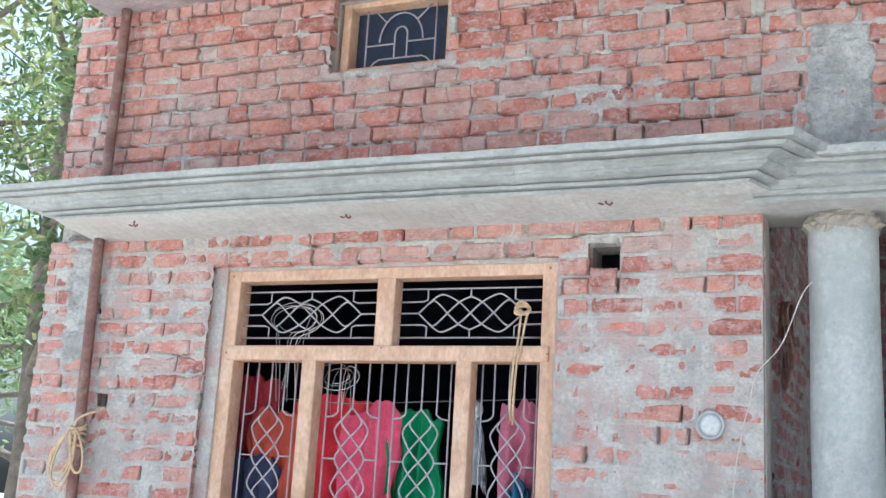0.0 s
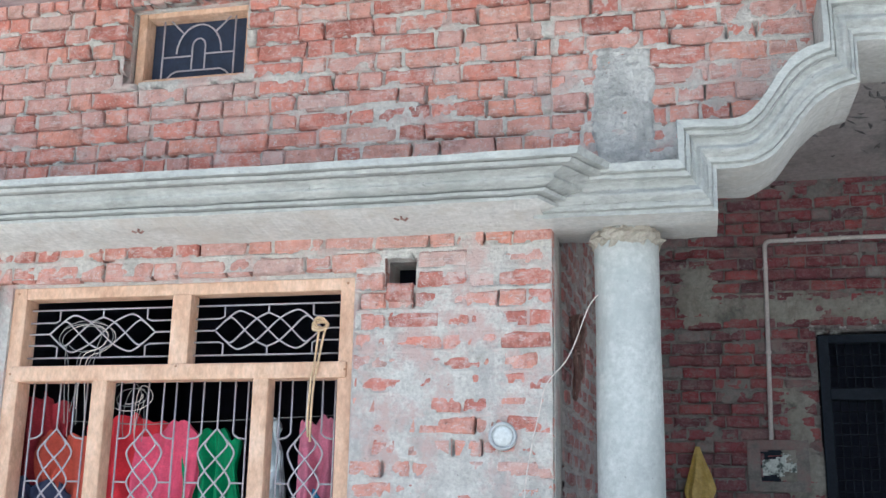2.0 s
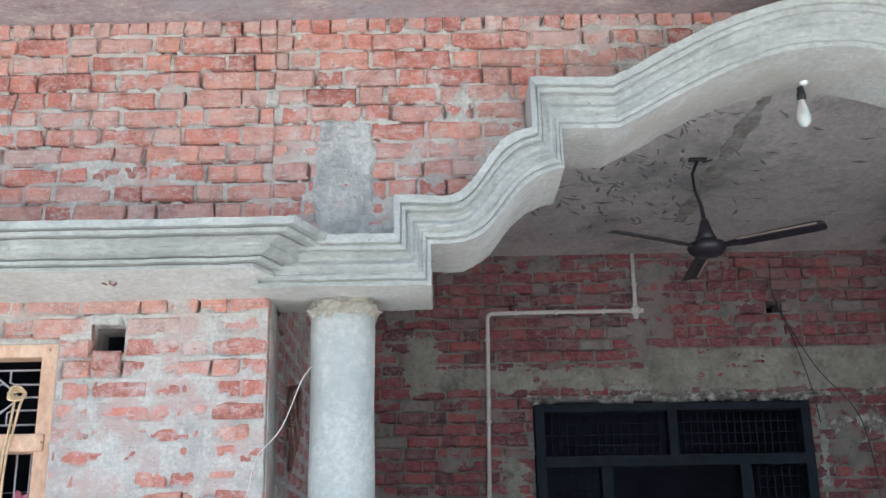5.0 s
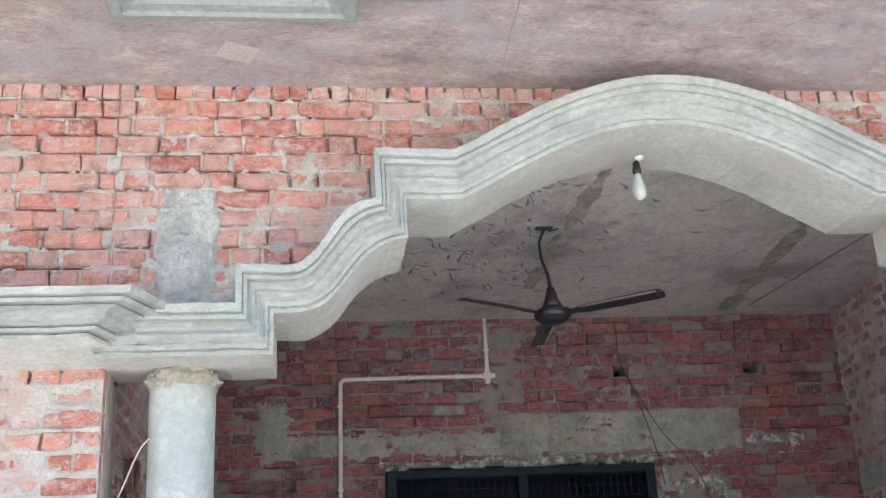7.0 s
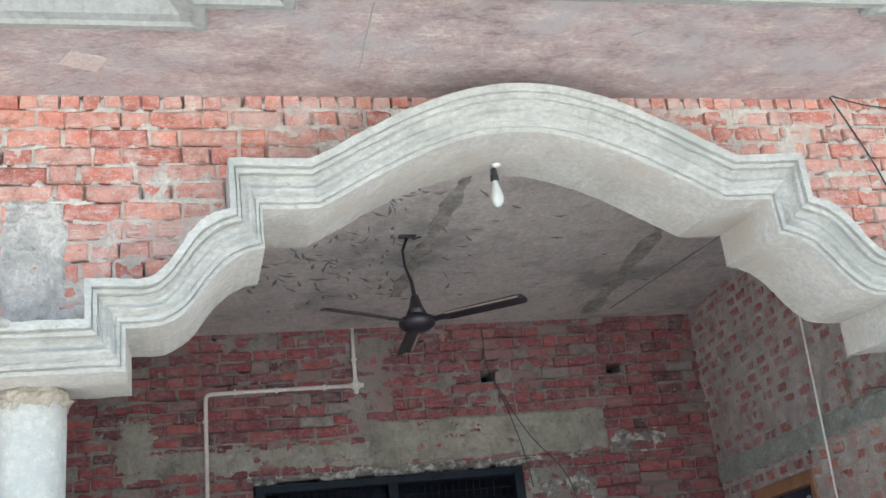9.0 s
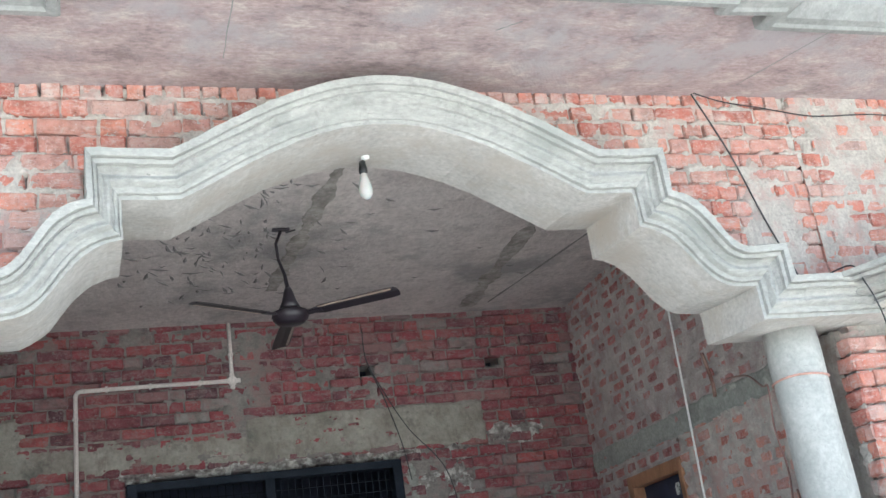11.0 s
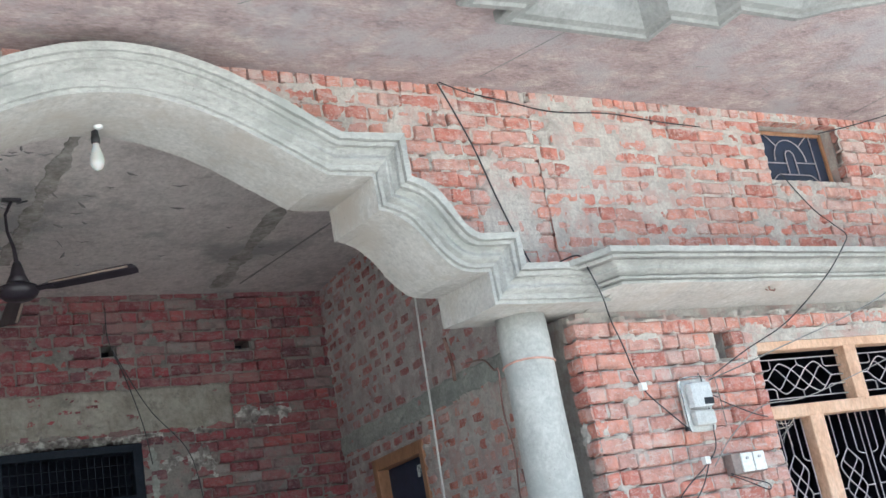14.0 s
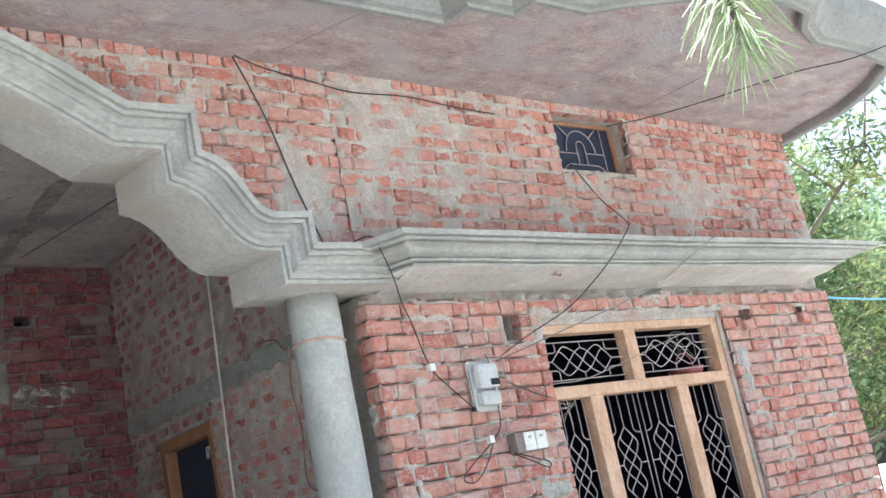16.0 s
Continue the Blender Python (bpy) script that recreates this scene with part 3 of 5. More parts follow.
# porch
tagged(part("jamb_right", Build().box(PIER_R + 0.03, PIER_R + 0.08, 4.885, 5.10, 0, 2.735), M_JAMB), "rough grey-brown plastered return of the brick pier", "wall", kind="structure")
tagged(part("jamb_left", Build().box(PIER_L - 0.075, PIER_L - 0.004, 4.80, 5.06, 0, 2.735), M_JAMB), "rough grey-brown plastered return of the brick pier", "wall", kind="structure")
tagged(part("ceiling", Build().box(-0.6, 4.8, 4.98, 8.6, SLAB - 0.004, SLAB + 0.008), M_CEILING), "stained grey cement porch ceiling", "ceiling", kind="structure")
ceiling = bpy.data.objects["ceiling"]
M_STAIN = surface("board_mark_stain", [(0.35, (0.20, 0.185, 0.16)), (0.5, (0.33, 0.30, 0.275)), (0.65, (0.46, 0.42, 0.39))], 7, 0.92, 40, 0.8, 0.01)
M_SCRAPE = plain("dark_scrape", (0.23, 0.215, 0.21), 0.9)


def board_mark(name, x0, y0, x1, y1, width, material):
    """A raised, ragged line left by the shuttering boards."""
    n, rows = 60, []
    d = Vector((x1 - x0, y1 - y0)).normalized()
    for i in range(n + 1):
        px, py = x0 + (x1 - x0) * i / n, y0 + (y1 - y0) * i / n
        w = width * (0.5 + 0.35 * noise.noise((px * 5, py * 5, 1)) + 0.25 * noise.noise((px * 17, py * 17, 2)))
        rows.append([(px - d.y * w * k, py + d.x * w * k, SLAB - 0.004 - h) for k, h in ((-1, -0.002), (-0.8, 0.004), (0.8, 0.004), (1, -0.002))])
    part(name, Build().quad_grid(rows), material, ceiling)


board_mark("board_seam", 3.50, 5.30, 3.70, 8.2, 0.13, M_STAIN)
board_mark("board_seam", 2.12, 5.15, 2.05, 7.6, 0.10, M_STAIN)
board_mark("board_seam", 4.1, 6.4, 3.85, 8.1, 0.02, M_SCRAPE)
scrapes = Build()
rs = random.Random(33)
for k in range(130):
    cx, cy = rs.gauss(1.65, 0.33), rs.gauss(6.6, 0.6)
    if not (0.2 < cx < 4.2 and 5.2 < cy < 8.2):
        continue
    a, ln = radians(rs.gauss(62, 22)), rs.uniform(0.03, 0.16)
    dx, dy = math.cos(a) * ln / 2, math.sin(a) * ln / 2
    scrapes.tube([(cx - dx, cy - dy, SLAB - 0.002), (cx + rs.uniform(-0.012, 0.012), cy, SLAB - 0.005), (cx + dx, cy + dy, SLAB - 0.002)], [0.002, rs.uniform(0.005, 0.014), 0.002], 5)
for k in range(60):
    cx, cy, ln = rs.gauss(2.0, 1.1), rs.uniform(5.2, 8.0), rs.uniform(0.02, 0.06)
    if 0.2 < cx < 4.2:
        scrapes.tube([(cx - ln, cy, SLAB - 0.002), (cx, cy + 0.01, SLAB - 0.005), (cx + ln, cy + rs.uniform(-0.02, 0.02), SLAB - 0.002)], [0.002, rs.uniform(0.004, 0.010), 0.002], 5)
tagged(part("scrape_marks", scrapes, M_SCRAPE, ceiling), kind="stuff")
DOOR = (1.05, 3.035, 0.42, 2.90)
PUT_B = [(2.805, 2.92, 3.525, 3.62), (3.84, 3.98, 3.535, 3.622), (0.80, 0.93, 3.585, 3.64)]
wall_back = wall_core("wall_back", "deep red brick porch wall, partly darkened for shade, with a cement lintel band", -0.6, 4.9, BACK + 0.075, BACK + 0.25, 0, SLAB, [DOOR] + PUT_B, M_MORTAR_PORCH)
SIDE = math.degrees(math.atan2(8.336 - 4.98, 4.60 - 4.385))
side_m = pose(4.62, 8.36, 0, 0, 0, SIDE + 180)
SIDE_LEN = 3.36
S_DOOR = (0.60, 1.50, 0.42, 2.47)
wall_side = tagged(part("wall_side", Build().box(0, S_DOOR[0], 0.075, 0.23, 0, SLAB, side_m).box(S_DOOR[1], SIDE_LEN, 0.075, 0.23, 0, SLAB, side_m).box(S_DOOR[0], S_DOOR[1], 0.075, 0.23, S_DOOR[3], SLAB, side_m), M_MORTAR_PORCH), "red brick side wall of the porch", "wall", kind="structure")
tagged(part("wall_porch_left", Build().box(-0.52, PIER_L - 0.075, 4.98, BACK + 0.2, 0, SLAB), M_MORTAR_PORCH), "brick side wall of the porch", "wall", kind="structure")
tagged(part("floor", Build().box(-0.5, 4.6, 4.5, BACK + 0.2, 0.01, 0.42), M_GROUND), "raised cement porch floor", "floor", kind="structure")
tagged(part("wall_end_left", Build().box(LEFT_END + 0.01, LEFT_END + 0.115, 4.98, 8.6, 0, SLAB), M_MORTAR), "cement-smeared end wall of the house", "wall", kind="structure")
tagged(part("wall_end_right", Build().box(RIGHT_END - 0.135, RIGHT_END - 0.01, 4.98, 8.6, 0, SLAB), M_MORTAR), "cement-smeared end wall of the house", "wall", kind="structure")
# rooms behind, closed; near-black walls and added ceilings stand in for their darkness
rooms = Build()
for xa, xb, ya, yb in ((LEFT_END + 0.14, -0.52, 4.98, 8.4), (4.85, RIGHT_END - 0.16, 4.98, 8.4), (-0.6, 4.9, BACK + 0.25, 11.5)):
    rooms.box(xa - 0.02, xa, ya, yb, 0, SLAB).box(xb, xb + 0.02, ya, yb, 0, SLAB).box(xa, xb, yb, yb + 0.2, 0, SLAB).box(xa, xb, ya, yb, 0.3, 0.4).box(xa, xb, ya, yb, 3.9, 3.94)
tagged(part("inner_walls", rooms, M_DARK), "inner walls and ceilings of the rooms, coloured near black for their darkness", "wall", kind="structure")
tagged(part("roof", Build().box(-4.0, 9.0, 8.3, 11.8, SLAB, SLAB + 0.12), M_CEILING), "flat cement roof slab over the back rooms", "roof", kind="structure")


# ---- more materials ----
M_WHITE_PVC = plain("white_conduit", (0.72, 0.66, 0.63), 0.4, var=0.1)
M_RUST = surface("rusty_pipe", [(0.3, (0.16, 0.075, 0.06)), (0.7, (0.27, 0.14, 0.115))], 14, 0.65, 60, 0.4, 0.002, (0.36, 0.25, 0.2), 8.0)
M_ROPE = plain("straw_rope", (0.62, 0.44, 0.27), 0.85)
M_PALE_WIRE = plain("pale_wire", (0.62, 0.54, 0.49), 0.5, var=0.1)
M_BLACK_WIRE = plain("black_cable", (0.035, 0.035, 0.04), 0.5)
M_GREY_WIRE = plain("grey_cable", (0.25, 0.24, 0.23), 0.5)
M_FAN = plain("brown_fan_enamel", (0.026, 0.021, 0.028), 0.4)
M_FAN_GOLD = plain("worn_fan_edge", (0.42, 0.33, 0.27), 0.4)
M_PLASTIC_WHITE = plain("white_plastic", (0.78, 0.78, 0.76), 0.35, var=0.06)
M_PLASTIC_GREY = plain("grey_plastic", (0.45, 0.45, 0.46), 0.4, var=0.1)
M_COVER_BACK = plain("milky_plastic", (0.60, 0.60, 0.585), 0.3, var=0.1)
M_HOLDER = plain("black_bakelite", (0.02, 0.02, 0.022), 0.3)
M_BAG = surface("yellow_plastic_bag", [(0.3, (0.46, 0.30, 0.05)), (0.7, (0.70, 0.52, 0.16))], 12, 0.45, 40, 0.5, 0.004)
M_PAPER = surface("torn_paper", [(0.40, (0.10, 0.12, 0.11)), (0.5, (0.62, 0.66, 0.62)), (0.75, (0.75, 0.78, 0.74))], 26, 0.8, 90)
M_DOORWOOD = surface("varnished_wood", [(0.3, (0.27, 0.135, 0.07)), (0.7, (0.42, 0.225, 0.125))], 8, 0.5, 50, 0.2, 0.003, stretch=(1, 1, 0.4))
M_SHUTTER = plain("dark_shutter", (0.022, 0.034, 0.068), 0.5)
M_LEAF = surface("mango_leaf", [(0.3, (0.06, 0.11, 0.05)), (0.48, (0.15, 0.21, 0.08)), (0.62, (0.42, 0.42, 0.18))], 2.6, 0.45, 9, 0.2, 0.003)
# paler than the near leaves: the haze of distance is put into the colour
M_LEAF_FAR = surface("hazed_far_leaf", [(0.3, (0.20, 0.29, 0.17)), (0.7, (0.40, 0.47, 0.25))], 0.5, 0.55, 5, 0.2, 0.003)
for leaf_mat in (M_LEAF, M_LEAF_FAR):
    nt = leaf_mat.node_tree
    pb = nt.nodes["Principled BSDF"]
    tr = nt.nodes.new("ShaderNodeBsdfTranslucent")
    mx = nt.nodes.new("ShaderNodeMixShader")
    mx.inputs[0].default_value = 0.45
    nt.links.new(pb.inputs["Base Color"].links[0].from_socket, tr.inputs[0])
    nt.links.new(pb.outputs[0], mx.inputs[1])
    nt.links.new(tr.outputs[0], mx.inputs[2])
    nt.links.new(mx.outputs[0], nt.nodes["Material Output"].inputs[0])
M_BARK = surface("bark", [(0.3, (0.14, 0.11, 0.085)), (0.7, (0.27, 0.225, 0.18))], 9, 0.9, 40, 0.8, 0.01)
M_NEEDLE = surface("pale_green_needle", [(0.3, (0.28, 0.35, 0.16)), (0.7, (0.46, 0.51, 0.29))], 20, 0.5, 80)


def glass_material():
    m, nt, b = mat("clear_plastic_cover", 0.08)
    b.inputs["Transmission Weight"].default_value, b.inputs["IOR"].default_value = 1.0, 1.10
    b.inputs["Base Color"].default_value = (0.97, 0.98, 0.98, 1)
    return m


M_CLEAR = glass_material()
m_bulb, nt_bulb, b_bulb = mat("frosted_bulb_glass", 0.25)
b_bulb.inputs["Base Color"].default_value = (0.50, 0.505, 0.49, 1)
b_bulb.inputs["Subsurface Weight"].default_value = 0.2


def board(b, x0, x1, z0, z1, y0, y1, c=0.007):
    return b.box(x0, x1, y0, y1, z0, z1, c=c)


# ---- windows ----
def flowing(pts, n=8):
    """A smooth line through points."""
    P, out = [Vector(p) for p in pts], []
    for k in range(len(P) - 1):
        a, b, c, d = P[max(0, k - 1)], P[k], P[k + 1], P[min(len(P) - 1, k + 2)]
        for i in range(n):
            t = i / n
            out.append(0.5 * ((2 * b) + (c - a) * t + (2 * a - 5 * b + 4 * c - d) * t * t + (3 * b - a - 3 * c + d) * t**3))
    return out + [P[-1]]


def upright_grille(b, xc, w, top, height, y, r=0.0042):
    """One bay: side bars, hooked short bars at the head and foot, and a chain of lenses down the middle."""
    half = w / 2
    P = lambda x, z: (xc + x, y, top - z)  # noqa: E731
    b.tube([P(-half, 0), P(-half, height)], r)
    b.tube([P(half, 0), P(half, height)], r)
    q = half * 0.55
    for s in (-1, 1):
        hook = [P(s * q, 0), P(s * q, 0.225)] + [P(s * (q + (half - q) * u), 0.25 - 0.025 * (1 - u) ** 3) for u in (0.15, 0.4, 1.0)]
        b.tube(hook, r)
    b.tube([P(0, 0), P(0, 0.205)], r)
    z, length = 0.205, 0.46
    strand = ((0, 0), (0.33, 0.11), (0.35, 0.17), (0, 0.28), (-0.34, 0.39), (-0.52, 0.47), (-0.52, 0.53), (-0.34, 0.61), (0, 0.72), (0.35, 0.83), (0.33, 0.89), (0, 1))
    shoulder = ((0.32, 0.10), (0.58, 0.19), (0.60, 0.26), (0.34, 0.39), (0, 0.5), (-0.34, 0.61), (-0.60, 0.74), (-0.58, 0.81), (-0.32, 0.90))
    while z < height - 0.1:
        for s in (-1, 1):
            for line in (strand, shoulder):
                b.tube(flowing([P(s * half * u, z + length * v) for u, v in line], 4), r)
            b.tube([P(s * half * 0.52, z + length * 0.5), P(s * half, z + length * 0.5)], r)
        z += length + 0.02


def flat_grille(b, x0, x1, z0, z1, y, r=0.0042):
    """A transom's grille: rails, hooked corners and a chain of lenses lying along it."""
    cx, cz, w, h = (x0 + x1) / 2, (z0 + z1) / 2, x1 - x0, z1 - z0
    P = lambda u, v: (cx + u * w, y, cz + v * h)  # noqa: E731
    for v in (-0.36, 0.36):
        b.tube([P(-0.5, v), P(0.5, v)], r)
    for s in (-1, 1):
        for v in (-1, 1):
            b.tube([P(s * 0.5, v * 0.17), P(s * 0.33, v * 0.17), P(s * 0.30, v * 0.20), P(s * 0.30, v * 0.36)], r)
        b.tube([P(s * 0.5, 0.0), P(s * 0.36, 0.0)], r)
    strand = [(-0.36 + 0.72 * t, 0.38 * v) for v, t in ((0, 0), (0.42, 0.11), (0.44, 0.17), (0, 0.28), (-0.42, 0.39), (-0.62, 0.49), (-0.62, 0.51), (-0.42, 0.61), (0, 0.72), (0.44, 0.83), (0.42, 0.89), (0, 1))]
    inner = [(-0.36 + 0.72 * t, 0.38 * v) for v, t in ((0.40, 0.10), (0.68, 0.19), (0.70, 0.26), (0.42, 0.39), (0, 0.5), (-0.42, 0.61), (-0.70, 0.74), (-0.68, 0.81), (-0.40, 0.90))]
    for s in (-1, 1):
        for line in (strand, inner):
            b.tube(flowing([P(u, s * v) for u, v in line], 4), r)
        b.tube([P(0, s * 0.235), P(0, s * 0.36)], r)


def window(name, fx0, fx1, top, rail, bottom, mull, posts, units, y, label):
    """A wooden window: frame, rail, transom mullion and posts, with steel grilles behind."""
    w = thing(name, label, "window", "structure")
    y1 = y + 0.10
    fw = 0.072
    part("window_frame", board(board(board(Build(), fx0, fx0 + fw, bottom, top, y, y1), fx1 - fw, fx1, bottom, top, y, y1), fx0 + fw - 0.004, fx1 - fw + 0.004, top - 0.056, top - 0.001, y + 0.003, y1), M_WOOD, w, "light raw wooden frame")
    part("rail", board(Build(), fx0 + 0.03, fx1 - 0.03, rail[0], rail[1], y - 0.012, y1 - 0.01, 0.012), M_WOOD, w)
    part("mullion", board(Build(), mull[0], mull[1], rail[1] - 0.004, top - 0.054, y - 0.004, y1 - 0.02), M_WOOD, w)
    for a, c in posts:
        part("post", board(Build(), a, c, bottom + 0.05, rail[0] + 0.01, y - 0.006, y1 - 0.02, 0.010), M_WOOD, w)
    part("window_sill", board(Build(), fx0, fx1, bottom, bottom + 0.06, y - 0.02, y1), M_WOOD, w)
    gy = y + 0.055
    for a, c in ((fx0 + fw, mull[0]), (mull[1], fx1 - fw)):
        g = Build()
        flat_grille(g, a, c, rail[1], top - 0.056, gy)
        part("transom_grille", g, M_STEEL, w, "pale painted steel grille", True)
    for xc, uw in units:
        g = Build()
        upright_grille(g, xc, uw, rail[0], rail[0] - bottom - 0.05, gy)
        part("grille", g, M_STEEL, w, "pale painted steel grille", True)
    bolts = ((fx0 + fw / 2, top - 0.03), (fx1 - fw / 2, top - 0.03), (fx0 + fw / 2, rail[0] + 0.035), (fx1 - fw / 2, rail[0] + 0.035), ((mull[0] + mull[1]) / 2, rail[1] - 0.012))
    for bx, bz in bolts:
        part("peg", Build().lathe([(0.006, 0), (0.006, 0.003)], (bx, y - 0.012, bz), 8, "y"), M_DOORWOOD, w)
    return w


window("window_1", -2.795, -1.128, 2.578, (2.143, 2.214), 1.27, (-1.985, -1.894), ((-2.346, -2.27), (-1.579, -1.506)),
       ((-2.535, 0.27), (-2.095, 0.27), (-1.755, 0.27), (-1.348, 0.25)), 4.80, "light raw wooden window with pale steel grilles")
window("window_2", 5.555, 7.395, 2.52, (2.065, 2.14), 1.17, (6.38, 6.49), ((5.93, 6.05), (6.775, 6.895)),
       ((5.785, 0.25), (6.235, 0.30), (6.585, 0.30), (7.11, 0.32)), 4.80, "light raw wooden window with pale steel grilles")
# cement bedding round the frames
for name, x0, x1, zt, fx0, fx1, ft in (("window_bedding", WIN_L[0], WIN_L[1], WIN_L[3], -2.795, -1.128, 2.578), ("window_bedding", WIN_R[0], WIN_R[1], WIN_R[3], 5.555, 7.395, 2.52)):
    b = Build()
    if x0 < fx0:
        b.box(x0 - 0.01, fx0 + 0.004, 4.786, 4.97, 1.15, zt)
    b.box(fx1 - 0.004, x1 + 0.01, 4.786, 4.97, 1.15, zt).box(fx0, fx1, 4.789, 4.97, ft - 0.004, zt + 0.01)
    tagged(part(name, b, M_MORTAR), "grey cement packed round the window frame", "trim", kind="structure")


def vent(name, x0, x1, z0, z1, y, label):
    w = thing(name, label, "window", "structure")
    fw, dp, gd = (0.025, 0.034, 0.010) if name == "window_4" else (0.045, 0.1, 0.05)
    part("window_frame", board(board(board(board(Build(), x0, x0 + fw, z0, z1, y, y + dp), x1 - fw, x1, z0, z1, y, y + dp), x0 + fw, x1 - fw, z0, z0 + fw, y + 0.003, y + dp), x0 + fw, x1 - fw, z1 - fw, z1, y + 0.003, y + dp), M_DOORWOOD if name == "window_4" else M_WOOD, w)
    g, gy, r = Build(), y + gd, 0.0045
    ix0, ix1, iz0, iz1 = x0 + fw, x1 - fw, z0 + fw, z1 - fw
    w_, h_ = ix1 - ix0, iz1 - iz0
    P = lambda u, v: (ix0 + u * w_, gy, iz0 + v * h_)  # noqa: E731
    g.tube([P(0.13, 0), P(0.13, 1)], r).tube([P(0.85, 0), P(0.85, 1)], r)
    g.tube([P(0.13, 0.40), P(0.43, 0.40)], r).tube([P(0.56, 0.42), P(0.85, 0.42)], r)
    g.tube([P(0.495 + 0.225 * math.cos(a), 0.45 + 0.46 * math.sin(a)) for a in np.linspace(math.pi * 1.0, 0, 14)], r)
    g.tube([P(0.43, 0.17), P(0.43, 0.5)] + [P(0.495 + 0.065 * math.cos(a), 0.55 + 0.13 * math.sin(a)) for a in np.linspace(math.pi, 0, 8)] + [P(0.56, 0.5), P(0.56, 0.17)], r)
    g.tube([P(0.16, 0), P(0.23, 0.12), P(0.28, 0.16), P(0.72, 0.16), P(0.77, 0.12), P(0.84, 0)], r)
    g.tube([P(0.2, 1), P(0.33, 0.78)], r).tube([P(0.8, 1), P(0.66, 0.78)], r)
    part("grille", g, M_STEEL, w, "pale painted steel grille", True)
    part("shutter", Build().box(ix0 - 0.01, ix1 + 0.01, y + dp - 0.016, y + dp - 0.004, iz0 - 0.01, iz1 + 0.01), M_SHUTTER, w, "dark closed shutter behind the grille")
    return w


vent("window_3", VENT_L[0] + 0.012, VENT_L[1] - 0.005, VENT_L[2] + 0.004, VENT_L[3] + 0.02, 4.84, "small wooden ventilator window with a steel grille")
vent("window_4", VENT_R[0] + 0.02, VENT_R[1] - 0.015, VENT_R[2] + 0.01, VENT_R[3] - 0.01, 4.865, "small wooden framed ventilator window with a steel grille")


# ---- washing behind the left window ----
def cloth(name, label, x0, x1, ztop, zbot, y, col, seed, wave=0.036, taper=0.0):
    b, rows = Build(), []
    n = 28
    for j in range(19):
        v = j / 18
        row = []
        for i in range(n + 1):
            u = i / n
            x = x0 + (x1 - x0) * (0.5 + (u - 0.5) * (1 - taper * (1 - v)))
            fold = wave * (0.4 + v) * math.sin(u * 17 + seed + 2 * noise.noise((u * 3, v * 2, seed))) + 0.045 * noise.noise((u * 5, v * 4, seed + 4)) + 0.018 * noise.noise((u * 12, v * 9, seed + 8))
            sag = 0.06 * noise.noise((u * 3.4, seed * 1.7, 0)) + 0.03 * noise.noise((u * 9, seed, 3)) + 0.05 * (math.sin(u * math.pi) ** 0.6 - 0.8)
            row.append((x + 0.035 * noise.noise((v * 3.5, seed * 1.3, u * 2)), y + fold, ztop + sag - (ztop - zbot) * v))
        rows.append(row)
    b.quad_grid(rows)
    back = [[(p[0], p[1] + 0.03, p[2] - 0.004) for p in row] for row in rows]
    b.quad_grid(back)
    b.quad_grid([rows[0], back[0]])
    m = surface("fabric_" + name, [(0.3, tuple(c * 0.75 for c in col)), (0.7, tuple(min(1, c * 1.2) for c in col))], 7, 0.85, 120, 0.3, 0.002)
    ob = part(name, b, m, smooth=True)
    return tagged(ob, label, "clothing", "washing on the line")


cloth("shirt", "red and maroon printed shirt hanging on a line", -3.0, -2.62, 2.12, 1.2, 5.16, (0.50, 0.04, 0.06), 1, taper=0.3)
cloth("towel", "orange cloth hanging on a line", -2.80, -2.52, 1.93, 1.25, 5.10, (0.62, 0.10, 0.06), 2)
cloth("cloth", "dark blue cloth hanging on a line", -2.86, -2.58, 1.70, 1.2, 5.05, (0.05, 0.06, 0.12), 3)
cloth("dress", "bright red dress hanging on a line", -2.60, -2.16, 2.03, 1.1, 5.20, (0.72, 0.03, 0.05), 4)
cloth("dupatta", "pink scarf hanging on a line", -2.28, -1.99, 1.965, 1.1, 5.15, (0.78, 0.10, 0.19), 5)
cloth("kurta", "green tunic hanging on a line", -2.06, -1.79, 1.95, 1.1, 5.18, (0.02, 0.27, 0.10), 6)
cloth("vest", "white vest hanging on a line", -1.735, -1.55, 2.00, 1.62, 5.18, (0.62, 0.66, 0.68), 7, taper=0.45)
cloth("sari", "pale pink striped cloth hanging on a line", -1.50, -1.23, 1.985, 1.2, 5.15, (0.66, 0.20, 0.30), 8)
cloth("shawl", "brown patterned shawl hanging on a line", -1.27, -1.03, 2.0, 1.1, 5.22, (0.24, 0.06, 0.03), 9)
cloth("scarf", "blue patterned scarf hanging on a line", -1.46, -1.27, 1.64, 1.3, 5.06, (0.05, 0.20, 0.36), 10, taper=0.5)
tagged(part("washing_line", Build().tube([(LEFT_END + 0.0, 5.19, 2.06), (-2.3, 5.19, 1.985), (-0.52, 5.19, 2.06)], 0.0025), M_GREY_WIRE), "thin washing line strung across the room", "rope")


